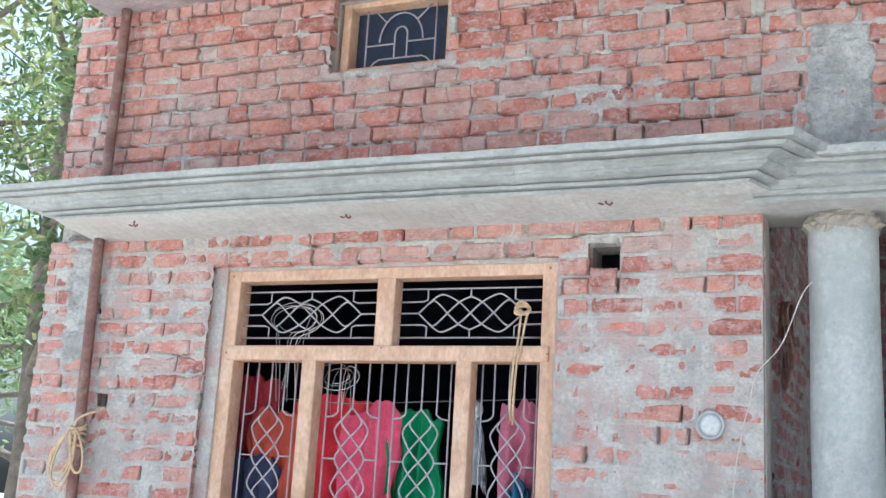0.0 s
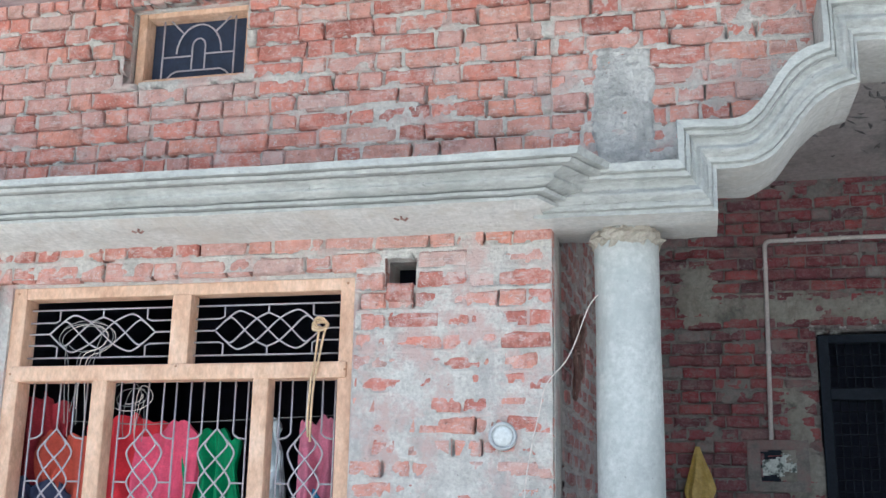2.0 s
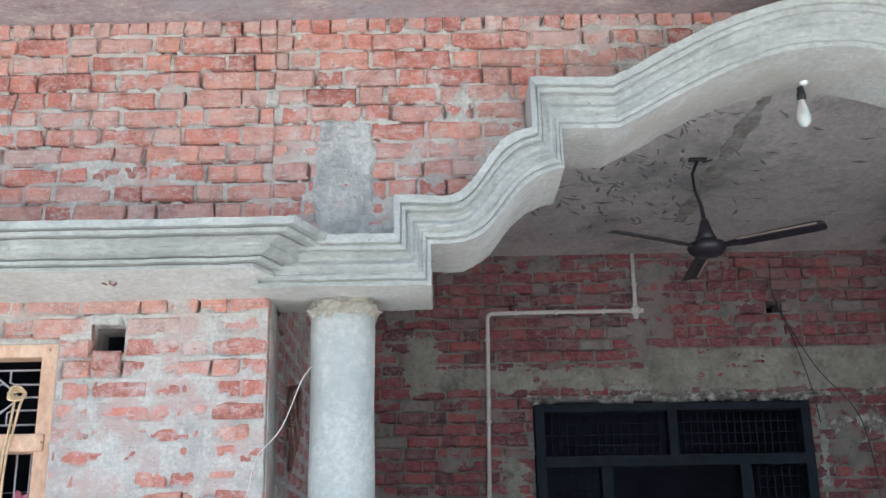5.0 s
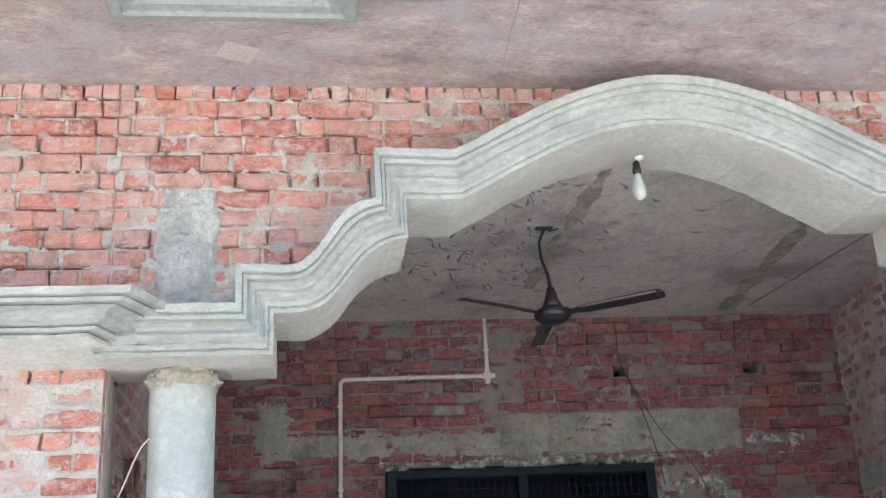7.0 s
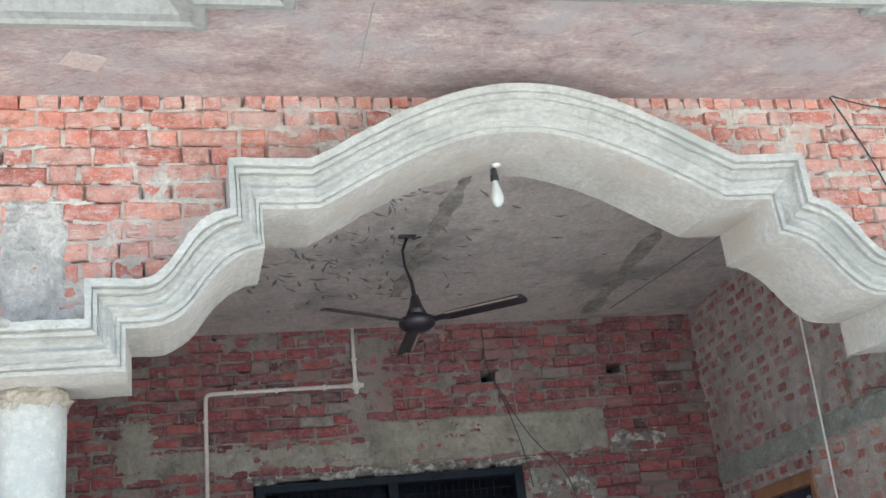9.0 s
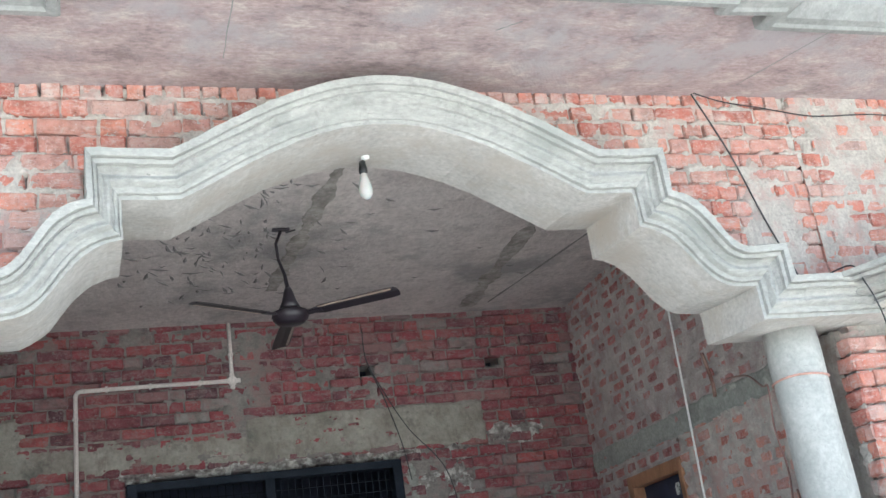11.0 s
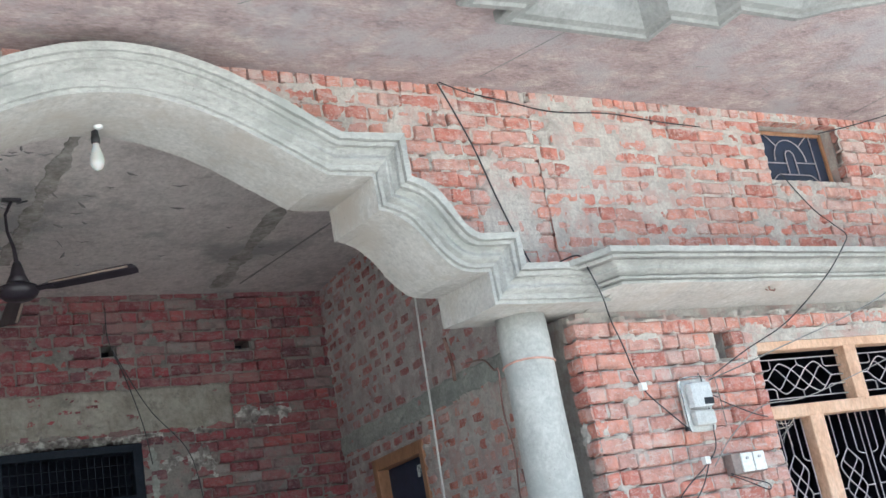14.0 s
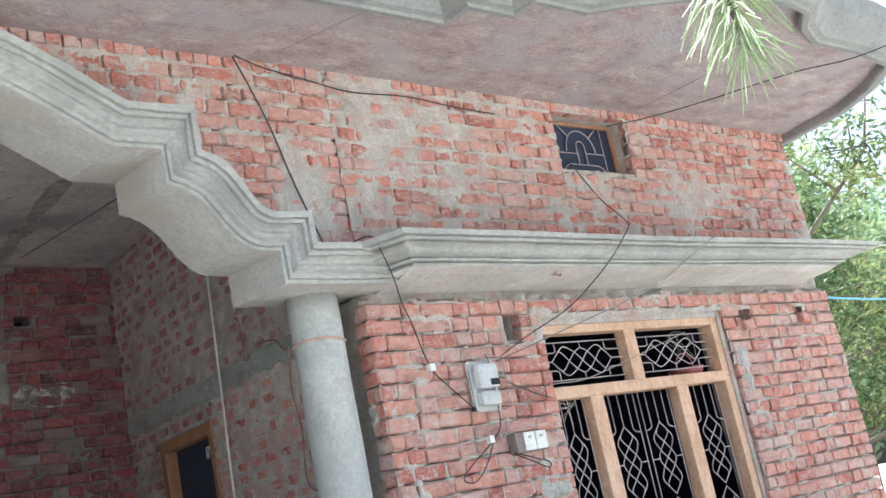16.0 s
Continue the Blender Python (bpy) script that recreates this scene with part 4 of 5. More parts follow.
# ---- porch door ----
def porch_door():
    d = thing("door_1", "old black painted door frame with barred transom", "door", "structure")
    y0, y1 = 8.295, 8.42
    x0, x1, z1 = 1.056, 3.03, 2.862
    b = board(board(board(Build(), x0, x0 + 0.07, 0.42, z1, y0, y1), x1 - 0.07, x1, 0.42, z1, y0, y1), x0 + 0.06, x1 - 0.06, z1 - 0.055, z1 + 0.001, y0 + 0.003, y1)
    part("door_frame", b, M_BLACK, d, "black frame with flaking paint")
    part("rail", board(Build(), x0 + 0.06, x1 - 0.06, 2.415, 2.495, y0 - 0.006, y1), M_BLACK, d)
    part("mullion", board(Build(), 2.005, 2.075, 2.49, z1 - 0.05, y0, y1), M_BLACK, d)
    for a in (1.51, 2.49):
        part("post", board(Build(), a, a + 0.085, 0.42, 2.42, y0, y1), M_BLACK, d)
    for a, c, lo, hi in ((x0 + 0.07, 2.005, 2.495, z1 - 0.055), (2.075, x1 - 0.07, 2.495, z1 - 0.055), (x0 + 0.07, 1.51, 0.6, 2.415), (2.575, x1 - 0.07, 0.6, 2.415)):
        g = Build()
        n = max(2, int((c - a) / 0.052))
        for i in range(1, n):
            x = a + (c - a) * i / n
            g.tube([(x, y0 + 0.05, lo), (x, y0 + 0.05, hi)], 0.004, 5)
        n = max(2, int((hi - lo) / 0.075))
        for i in range(1, n):
            z = lo + (hi - lo) * i / n
            g.tube([(a, y0 + 0.057, z), (c, y0 + 0.057, z)], 0.004, 5)
        part("bars", g, M_BLACK, d)


porch_door()


def side_door():
    d = thing("door_2", "varnished wooden door frame in the porch side wall", "door", "structure")
    d.matrix_world = side_m
    z1 = 2.47
    b = board(board(board(Build(), 0.60, 0.69, 0.42, z1, -0.012, 0.12), 1.44, 1.50, 0.42, z1, -0.012, 0.12), 0.68, 1.45, z1 - 0.085, z1 + 0.001, -0.010, 0.12)
    part("door_frame", b, M_DOORWOOD, d)
    leaf = part("door_leaf", board(Build(), 0.69, 1.44, 0.44, z1 - 0.085, 0.075, 0.115), M_SHUTTER, d, "dark closed door leaf")
    tags = Build()
    tags.box(1.20, 1.26, 0.068, 0.073, 2.25, 2.33)
    part("paper_scrap", tags, M_PAPER, leaf)


side_door()


# ---- ceiling fan, bulb ----
def ceiling_fan(x, y):
    f = thing("ceiling_fan", "dark brown three-blade ceiling fan hanging from the porch ceiling", "fan")
    part("hook_plate", Build().box(x - 0.05, x + 0.055, y - 0.02, y + 0.02, SLAB - 0.018, SLAB - 0.003, c=0.005).tube([(x + 0.03, y, SLAB - 0.03), (x + 0.09, y, SLAB - 0.012)], 0.005, 6), M_FAN, f)
    part("down_rod", Build().tube([(x + 0.0, y, SLAB - 0.02), (x - 0.035, y, SLAB - 0.10), (x - 0.03, y, SLAB - 0.2), (x + 0.0, y, SLAB - 0.3), (x + 0.01, y, 3.6), (x + 0.01, y, 3.5)], [0.010, 0.009, 0.009, 0.011, 0.014, 0.014], 8), M_FAN, f, smooth=True)
    part("canopy", Build().lathe([(0.018, 0.13), (0.026, 0.11), (0.042, 0.05), (0.065, 0.0)], (x + 0.01, y, 3.49), 20), M_FAN, f, smooth=True)
    part("motor", Build().lathe([(0.02, -0.012), (0.075, -0.008), (0.10, 0.012), (0.112, 0.035), (0.105, 0.058), (0.07, 0.072), (0.06, 0.085)], (x + 0.01, y, 3.41), 28), M_FAN, f, smooth=True)
    for deg in (209, 325, 86):
        w = radians(deg)
        m = Matrix.Translation((x + 0.01, y, 3.448)) @ Matrix.Rotation(w, 4, "Z") @ Matrix.Rotation(radians(-11), 4, "X")
        blade = Build()
        rows = []
        for u, hw in ((0.10, 0.022), (0.16, 0.034), (0.20, 0.050), (0.40, 0.056), (0.62, 0.060), (0.665, 0.054), (0.675, 0.03)):
            rows.append([m @ Vector((u, v * hw, 0.006 * (1 - v * v) + dz)) for v, dz in ((-1, 0), (-0.5, 0), (0.5, 0), (1, 0), (1, -0.003), (0, -0.003), (-1, -0.003), (-1, 0))])
        blade.quad_grid(rows)
        ob = part("blade", blade, M_FAN, f)
        part("edge_stripe", Build().box(0.19, 0.64, -0.049, -0.033, -0.006, -0.0036, m), M_FAN_GOLD, ob, "worn pale stripe")
        part("bracket", Build().box(0.07, 0.20, -0.022, 0.022, -0.008, -0.003, m), M_FAN, ob)


ceiling_fan(1.925, 6.45)


def light_bulb(x, y, z):
    f = thing("light_bulb", "unlit white bulb in a black holder under the arch", "light bulb")
    part("cord", Build().tube([(x + 0.01, y, z + 0.02), (x + 0.004, y, z)], 0.004, 6), M_BLACK_WIRE, f)
    part("holder", Build().lathe([(0.006, 0), (0.016, -0.004), (0.018, -0.03), (0.021, -0.035), (0.021, -0.06), (0.016, -0.066)], (x, y, z), 14), M_HOLDER, f, smooth=True)
    part("bulb", Build().lathe([(0.014, -0.058), (0.016, -0.08), (0.024, -0.105), (0.031, -0.135), (0.033, -0.155), (0.028, -0.178), (0.016, -0.194), (0.003, -0.199)], (x, y, z), 20), m_bulb, f, smooth=True)
    part("ceiling_cup", Build().lathe([(0.022, 0.012), (0.021, 0.003), (0.01, -0.004)], (x + 0.015, y - 0.01, z + 0.008), 16), M_PLASTIC_WHITE, f, smooth=True)


light_bulb(2.05, 4.97, 3.738)


# ---- porch wall fittings ----
def conduit():
    c = thing("conduit", "white plastic electric conduit on the porch wall", "pipe")
    y, r = 8.318, 0.0155
    corner = [(0.74 + 0.04 * (1 - math.cos(a)), y, 3.508 + 0.04 * math.sin(a)) for a in np.linspace(0, math.pi / 2, 6)]
    part("pipe", Build().tube([(0.716, y, 2.15), (0.728, y, 2.8)] + corner + [(1.3, y, 3.552), (1.83, y, 3.551)], r, 8), M_WHITE_PVC, c, smooth=True)
    part("pipe", Build().tube([(1.835, y, 3.55), (1.838, y, SLAB)], r, 8), M_WHITE_PVC, c, smooth=True)
    part("junction_box", Build().lathe([(0.036, 0.008), (0.036, -0.012), (0.02, -0.018)], (1.835, y, 3.551), 18, "y").box(1.775, 1.895, y - 0.012, y + 0.008, 3.534, 3.568, c=0.006).box(1.818, 1.852, y - 0.012, y + 0.008, 3.49, 3.61, c=0.006), M_WHITE_PVC, c)
    for x0, z0, flat in ((0.728, 2.75, 1), (0.735, 3.35, 1), (0.95, 3.551, 0), (1.25, 3.551, 0), (1.6, 3.551, 0), (1.837, 3.75, 1)):
        b = Build().box(x0 - (0.02 if flat else 0.008), x0 + (0.02 if flat else 0.008), y - 0.018, y + 0.018, z0 - (0.008 if flat else 0.02), z0 + (0.008 if flat else 0.02), c=0.003)
        part("clip", b, M_WHITE_PVC, c)


conduit()


def switch_box():
    s = thing("switch_box", "recessed switch box with torn paper in a cement surround", "switch box")
    b = Build()
    for j, (za, zb) in enumerate(((1.80, 1.87), (2.08, 2.15))):
        b.box(0.55, 0.95, 8.322, 8.36, za, zb, c=0.012)
    b.box(0.55, 0.64, 8.323, 8.36, 1.80, 2.15, c=0.012).box(0.87, 0.96, 8.323, 8.36, 1.80, 2.15, c=0.012)
    part("surround", b, M_MORTAR_PORCH, s, "grey cement surround")
    part("back", Build().box(0.635, 0.875, 8.338, 8.345, 1.865, 2.085), M_BLACK, s)
    r = random.Random(4)
    for k in range(5):
        x, z = 0.65 + 0.045 * k, 1.90 + r.uniform(0, 0.04)
        part("paper", Build().box(x, x + 0.05, 8.330 - 0.001 * k, 8.332 - 0.001 * k, z, 2.05 + r.uniform(-0.04, 0.02)), M_PAPER, s)


switch_box()


def bag():
    b, rows = Build(), []
    for j in range(15):
        v = j / 14
        half = 0.012 + 0.105 * v ** 1.05 * (1 if v < 0.8 else 1 - (v - 0.8) * 2.0)
        row = []
        for i in range(61):
            a = 2 * math.pi * i / 60
            crease = 1 + (0.20 * math.sin(a * 6 + 2 * v) + 0.10 * math.sin(a * 13 + 5 * v)) * (1 - 0.45 * v)
            row.append((0.222 + half * crease * math.cos(a) + 0.02 * v * math.sin(3 * v), 8.285 + 0.42 * half * crease * math.sin(a), 2.10 - 0.36 * v))
        rows.append(row)
    ob = part("carrier_bag", b.quad_grid(rows), M_BAG, smooth=True)
    tagged(ob, "full yellow plastic bag hanging on the brick wall", "bag")


bag()


def wire(name, label, pts, r, material, category="cable"):
    """A hanging cable through points, smoothed."""
    out = flowing(pts)
    return tagged(part(name, Build().tube(out, r, 6), material, smooth=True), label, category)


wire("cable", "black cable hanging down the porch wall from a hole", [(2.86, 8.325, 3.90), (2.86, 8.322, 3.66), (2.94, 8.318, 3.45), (3.12, 8.318, 3.10), (3.38, 8.318, 2.757), (3.46, 8.318, 2.3)], 0.004, M_BLACK_WIRE)
wire("cable", "thin black cable on the porch wall", [(2.88, 8.33, 3.58), (2.97, 8.315, 3.32), (3.06, 8.315, 2.98), (3.10, 8.315, 2.7)], 0.004, M_BLACK_WIRE)
wire("rope", "pale string hanging from the porch ceiling", [(4.42, 6.4, 3.997), (4.393, 6.4, 3.33), (4.374, 6.4, 2.7), (4.356, 6.4, 2.1), (4.335, 6.4, 1.2)], 0.007, M_PLASTIC_WHITE, category="rope")
wire("band", "pinkish string tied round the column", [(4.105 + 0.136 * math.cos(a), 4.88 + 0.136 * math.sin(a), 2.50 + 0.006 * math.sin(2 * a)) for a in np.linspace(0.3, 2 * math.pi + 0.2, 18)], 0.006, plain("pink_string", (0.55, 0.33, 0.27), 0.8), category="rope")
wire("cable", "thin brown cable tied from the side wall to the column", [(4.50, 6.12, 2.80), (4.3, 5.6, 2.70), (4.0, 5.05, 2.52), (3.96, 4.95, 2.49), (3.99, 5.02, 2.3), (4.03, 5.05, 2.1), (4.02, 5.06, 1.85), (4.08, 5.06, 1.8), (4.06, 5.06, 2.0)], 0.005, plain("brown_cable", (0.22, 0.12, 0.10), 0.6))
wire("rod", "thin metal rod on the porch side wall", [(4.40, 6.14, 2.98), (4.42, 6.13, 2.80), (4.41, 6.12, 2.70)], 0.012, M_RUST, category="rod")

def rope_hank():
    f = thing("rope_hank", "hank of brown rope hung on the porch side wall", "rope")
    r = random.Random(21)
    part("nail", Build().tube([(-0.30, 5.33, 2.475), (-0.225, 5.33, 2.485)], 0.006, 6), M_RUST, f)
    for k in range(6):
        w, h, y0 = r.uniform(0.04, 0.075), r.uniform(0.12, 0.22), 5.33 + r.uniform(-0.02, 0.02)
        ring = [(-0.262 + 0.006 * k + 0.012 * math.sin(2 * a), y0 + w * math.sin(a), 2.48 - h + h * math.cos(a)) for a in np.linspace(0, 2 * math.pi, 20, endpoint=False)]
        part("loop", Build().tube(ring, 0.007, 6, True), M_RUST, f, smooth=True)
    for k in range(3):
        part("binding", Build().tube([(-0.245 + 0.025 * math.cos(a), 5.33 + 0.07 * math.sin(a), 2.30 + 0.014 * k) for a in np.linspace(0, 2 * math.pi, 14, endpoint=False)], 0.007, 6, True), M_RUST, f, smooth=True)


rope_hank()

# ---- facade fittings, left ----
wire("drain_pipe", "rusty brown metal pipe running up the brick wall", [(-3.49, 4.70, 0.2), (-3.497, 4.70, 1.46), (-3.515, 4.70, 2.2), (-3.53, 4.70, 2.80), (-3.54, 4.70, 3.1), (-3.543, 4.70, 4.0)], 0.027, M_RUST, category="pipe")


def rope_bundle():
    f = thing("rope_bundle", "straw rope knotted round the rusty pipe", "rope")
    r = random.Random(8)
    for k in range(5):
        z = 1.80 - 0.022 * k
        part("turn", Build().tube([(-3.508 + 0.036 * math.cos(a), 4.70 + 0.036 * math.sin(a), z + 0.012 * math.sin(a + k)) for a in np.linspace(0, 2 * math.pi, 16, endpoint=False)], 0.007, 6, True), M_ROPE, f, smooth=True)
    for k in range(4):
        dx, h = r.uniform(-0.06, 0.07), r.uniform(0.16, 0.26)
        loop = curve((-3.52, 4.662, 1.78), (-3.55 + dx, 4.63, 1.70), (-3.58 + dx * 1.4, 4.64, 1.78 - h), (-3.52 + dx, 4.65, 1.76 - h), 8) + curve((-3.52 + dx, 4.65, 1.76 - h), (-3.46 + dx, 4.65, 1.74 - h), (-3.43 + dx * 0.5, 4.64, 1.70), (-3.49, 4.662, 1.79), 8)[1:]
        part("loop", Build().tube(loop, 0.006, 6), M_ROPE, f, smooth=True)
    part("tail", Build().tube(curve((-3.50, 4.66, 1.80), (-3.46, 4.62, 1.86), (-3.40, 4.68, 1.86), (-3.39, 4.74, 1.90), 8), 0.006, 6), M_ROPE, f, smooth=True)


rope_bundle()


def window_rope():
    f = thing("rope", "straw rope looped over the window grille", "rope")
    part("strand", Build().tube(curve((-1.30, 4.83, 2.37), (-1.27, 4.74, 2.34), (-1.29, 4.775, 2.2), (-1.305, 4.77, 2.14), 10) + curve((-1.305, 4.77, 2.14), (-1.31, 4.775, 2.05), (-1.33, 4.80, 1.98), (-1.325, 4.82, 1.90), 8)[1:], 0.005, 6), M_ROPE, f, smooth=True)
    part("strand", Build().tube(curve((-1.26, 4.83, 2.38), (-1.25, 4.74, 2.35), (-1.275, 4.775, 2.2), (-1.29, 4.77, 2.14), 10) + curve((-1.29, 4.77, 2.14), (-1.30, 4.775, 2.05), (-1.31, 4.80, 1.98), (-1.315, 4.82, 1.88), 8)[1:], 0.005, 6), M_ROPE, f, smooth=True)
    for k in range(3):
        part("knot", Build().tube([(-1.285 + (0.035 - 0.007 * k) * math.cos(a), 4.80 + 0.02 * math.sin(a + k), 2.365 + 0.022 * math.sin(a) + 0.008 * k) for a in np.linspace(0, 2 * math.pi, 12, endpoint=False)], 0.0055, 6, True), M_ROPE, f, smooth=True)


window_rope()


def wire_tangle(name, label, centre, seed, n, spread, drop):
    f = thing(name, label, "cable")
    r = random.Random(seed)
    cx, cy, cz = centre
    for k in range(n):
        a0, turn, ring = r.uniform(0, 6.3), r.choice((-1, 1)) * r.uniform(2.2, 3.6), spread * r.uniform(0.6, 1.3)
        out = [(cx + ring * math.cos(a0 + turn * u), cy + r.uniform(-0.002, 0.002) + 0.025 * math.sin(a0 + 2 * u), cz + 0.02 + 0.55 * ring * math.sin(a0 + turn * u)) for u in np.linspace(0, 1, 16)]
        (px, py, pz), (qx, qy, qz) = out[-2], out[-1]
        low = (cx + r.uniform(-spread, spread) * 0.8, cy + r.uniform(-0.01, 0.02), cz - drop * r.uniform(0.7, 1.0))
        out += curve(out[-1], (qx + 3 * (qx - px), qy, qz + 3 * (qz - pz)), (low[0] + r.uniform(-0.03, 0.03), low[1], low[2] + 0.4 * drop), low, 9)[1:]
        part("strand", Build().tube(out, 0.0019, 5), M_GREY_WIRE if k % 4 else M_PALE_WIRE, f, smooth=True)


wire_tangle("wire_bundle", "loose tangle of grey wires hung on the window grille", (-2.42, 4.83, 2.32), 3, 7, 0.14, 0.42)
wire_tangle("wire_bundle", "loose tangle of grey wires hung behind the window", (-2.20, 4.90, 2.06), 5, 6, 0.09, 0.22)
wire_tangle("wire_bundle", "loose coil of grey wires at the window's corner", (5.72, 4.82, 2.06), 6, 6, 0.10, 0.16)
wire_tangle("wire_bundle", "grey wires knotted on the window grille", (6.98, 4.83, 2.36), 9, 4, 0.14, 0.14)
wire("cable", "thin pale wire looped from the column to the brick pier", [(-0.10, 4.765, 2.46), (-0.14, 4.75, 2.40), (-0.215, 4.735, 2.21), (-0.304, 4.733, 2.10), (-0.335, 4.733, 1.98), (-0.368, 4.733, 1.84), (-0.395, 4.733, 1.63), (-0.40, 4.733, 1.2)], 0.0028, M_PALE_WIRE)


def round_box(x, z, y=4.745):
    f = thing("round_junction_box", "round grey plastic electrical box on the brick pier", "junction box")
    part("rim", Build().lathe([(0.055, 0.03), (0.056, -0.018), (0.052, -0.024), (0.046, -0.022), (0.044, -0.008)], (x, y, z), 28, "y"), M_PLASTIC_GREY, f, smooth=True)
    part("lid", Build().lathe([(0.044, 0.006), (0.044, -0.012), (0.03, -0.018), (0.01, -0.02)], (x, y, z), 28, "y"), M_COVER_BACK, f, smooth=True)


round_box(-0.48, 1.897)


# ---- facade fittings, right ----
M_METER = plain("meter_grey", (0.68, 0.69, 0.69), 0.25, var=0.15, scale=20)


def meter():
    f = thing("electric_meter", "electric meter in a clear plastic cover on the wall", "meter")
    y = 4.735
    x0, x1, z0, z1 = 4.90, 5.12, 2.035, 2.325
    part("base", Build().box(x0 + 0.02, x1 - 0.02, y - 0.03, y + 0.005, z0 + 0.01, z1 - 0.01, c=0.016), M_COVER_BACK, f)
    part("body", Build().box(x0 + 0.035, x1 - 0.035, y - 0.085, y - 0.03, z0 + 0.12, z1 - 0.03, c=0.026), M_METER, f, "pale grey meter body")
    part("display", Build().box(x0 + 0.11, x1 - 0.045, y - 0.088, y - 0.084, z0 + 0.135, z0 + 0.17), M_HOLDER, f)
    part("terminal_block", Build().box(x0 + 0.04, x1 - 0.04, y - 0.07, y - 0.03, z0 + 0.03, z0 + 0.11, c=0.018), M_COVER_BACK, f)
    part("cover", Build().box(x0 - 0.003, x1 + 0.003, y - 0.105, y - 0.028, z0 - 0.003, z1 + 0.003, c=0.03), M_CLEAR, f, "clear plastic cover").visible_shadow = False
    part("screw", Build().lathe([(0.012, 0.0), (0.012, -0.02), (0.006, -0.024)], (x0 - 0.01, y - 0.03, z0 + 0.02), 10, "y"), M_HOLDER, f)


meter()


def sockets():
    f = thing("switch_board", "grey switch board with two white switches on the wall", "switch")
    y = 4.735
    part("box", Build().box(5.135, 5.375, y - 0.05, y + 0.01, 1.79, 1.90, c=0.006), plain("grey_box", (0.22, 0.175, 0.16), 0.6), f)
    for x in (5.195, 5.285):
        s = part("switch_plate", Build().box(x, x + 0.083, y - 0.060, y - 0.048, 1.797, 1.897, c=0.006), M_PLASTIC_WHITE, f, "white switch plate")
        part("rocker", Build().box(x + 0.03, x + 0.05, y - 0.066, y - 0.059, 1.862, 1.875, c=0.002), M_PLASTIC_GREY, s)


sockets()
wire("cable", "black cable running down the wall to the cornice", [(3.77, 4.72, 3.995), (3.86, 4.735, 3.82), (3.933, 4.732, 3.62), (4.02, 4.735, 3.33), (4.11, 4.73, 3.06), (4.15, 4.72, 2.94)], 0.0045, M_BLACK_WIRE)
wire("cable", "black cable falling over the cornice to the meter", [(4.16, 4.66, 2.93), (4.22, 4.455, 2.94), (4.25, 4.42, 2.84), (4.284, 4.41, 2.711), (4.38, 4.50, 2.61), (4.5, 4.60, 2.52), (4.628, 4.695, 2.358), (4.68, 4.70, 2.263), (4.80, 4.70, 2.15), (4.90, 4.70, 2.06)], 0.004, M_BLACK_WIRE)
wire("cable", "black cable running along the wall under the slab", [(3.77, 4.70, 3.99), (3.95, 4.73, 3.96), (4.18, 4.735, 3.93), (4.5, 4.735, 3.885), (4.9, 4.735, 3.90), (5.3, 4.735, 3.87), (5.6, 4.738, 3.86)], 0.0036, M_BLACK_WIRE)
wire("cable", "black cable from the ventilator over the cornice to the wall", [(6.186, 4.73, 3.565), (6.383, 4.73, 3.339), (6.375, 4.6, 3.175), (6.06, 4.3, 3.0), (5.91, 4.225, 2.906), (5.716, 4.22, 2.747), (5.62, 4.35, 2.619), (5.557, 4.5, 2.53), (5.40, 4.65, 2.443), (5.14, 4.70, 2.32)], 0.0036, M_BLACK_WIRE)
wire("cable", "grey service cable strung across the facade", [(10.5, 3.9, 4.62), (8.909, 4.2, 3.84), (7.873, 4.2, 3.378), (6.646, 4.2, 2.854), (5.979, 4.2, 2.569), (5.253, 4.35, 2.36), (5.10, 4.68, 2.30)], 0.004, M_GREY_WIRE)
wire("cable", "black cable strung from the house corner", [(8.3, 2.0, 4.1), (7.69, 3.2, 3.877), (7.42, 3.74, 3.90), (7.246, 4.4, 3.95), (6.95, 4.66, 3.92), (6.647, 4.73, 3.87)], 0.004, M_BLACK_WIRE)
wire("cable", "black cable hanging below the meter", [(5.06, 4.70, 2.35), (5.06, 4.69, 2.10), (5.05, 4.69, 1.95), (4.95, 4.69, 1.86), (4.80, 4.69, 1.77), (4.72, 4.69, 1.70), (4.80, 4.69, 1.68), (4.90, 4.69, 1.76), (4.98, 4.69, 1.88)], 0.0036, M_BLACK_WIRE)
wire("cable", "brown cable from the meter to the window", [(5.06, 4.70, 2.25), (5.20, 4.70, 2.18), (5.40, 4.70, 2.10), (5.60, 4.78, 2.08)], 0.0035, M_BLACK_WIRE)
wire("cable", "grey cable from the switch board to the window", [(5.02, 4.70, 1.85), (5.20, 4.70, 2.0), (5.50, 4.72, 2.14), (5.9, 4.74, 2.17), (6.6, 4.75, 2.33), (7.0, 4.79, 2.42)], 0.0035, M_GREY_WIRE)
wire("cable", "loop of cable below the switch board", [(5.12, 4.70, 1.80), (5.25, 4.69, 1.755), (5.36, 4.69, 1.72), (5.35, 4.69, 1.69), (5.22, 4.69, 1.745), (5.12, 4.70, 1.79)], 0.0035, M_BLACK_WIRE)
for cx, cz in ((4.655, 2.30), (4.965, 1.885)):
    tagged(part("cable_tape", Build().box(cx - 0.018, cx + 0.018, 4.68, 4.712, cz - 0.02, cz + 0.02, c=0.004), M_PLASTIC_WHITE), "white tape wrapped round a cable joint", "tape")


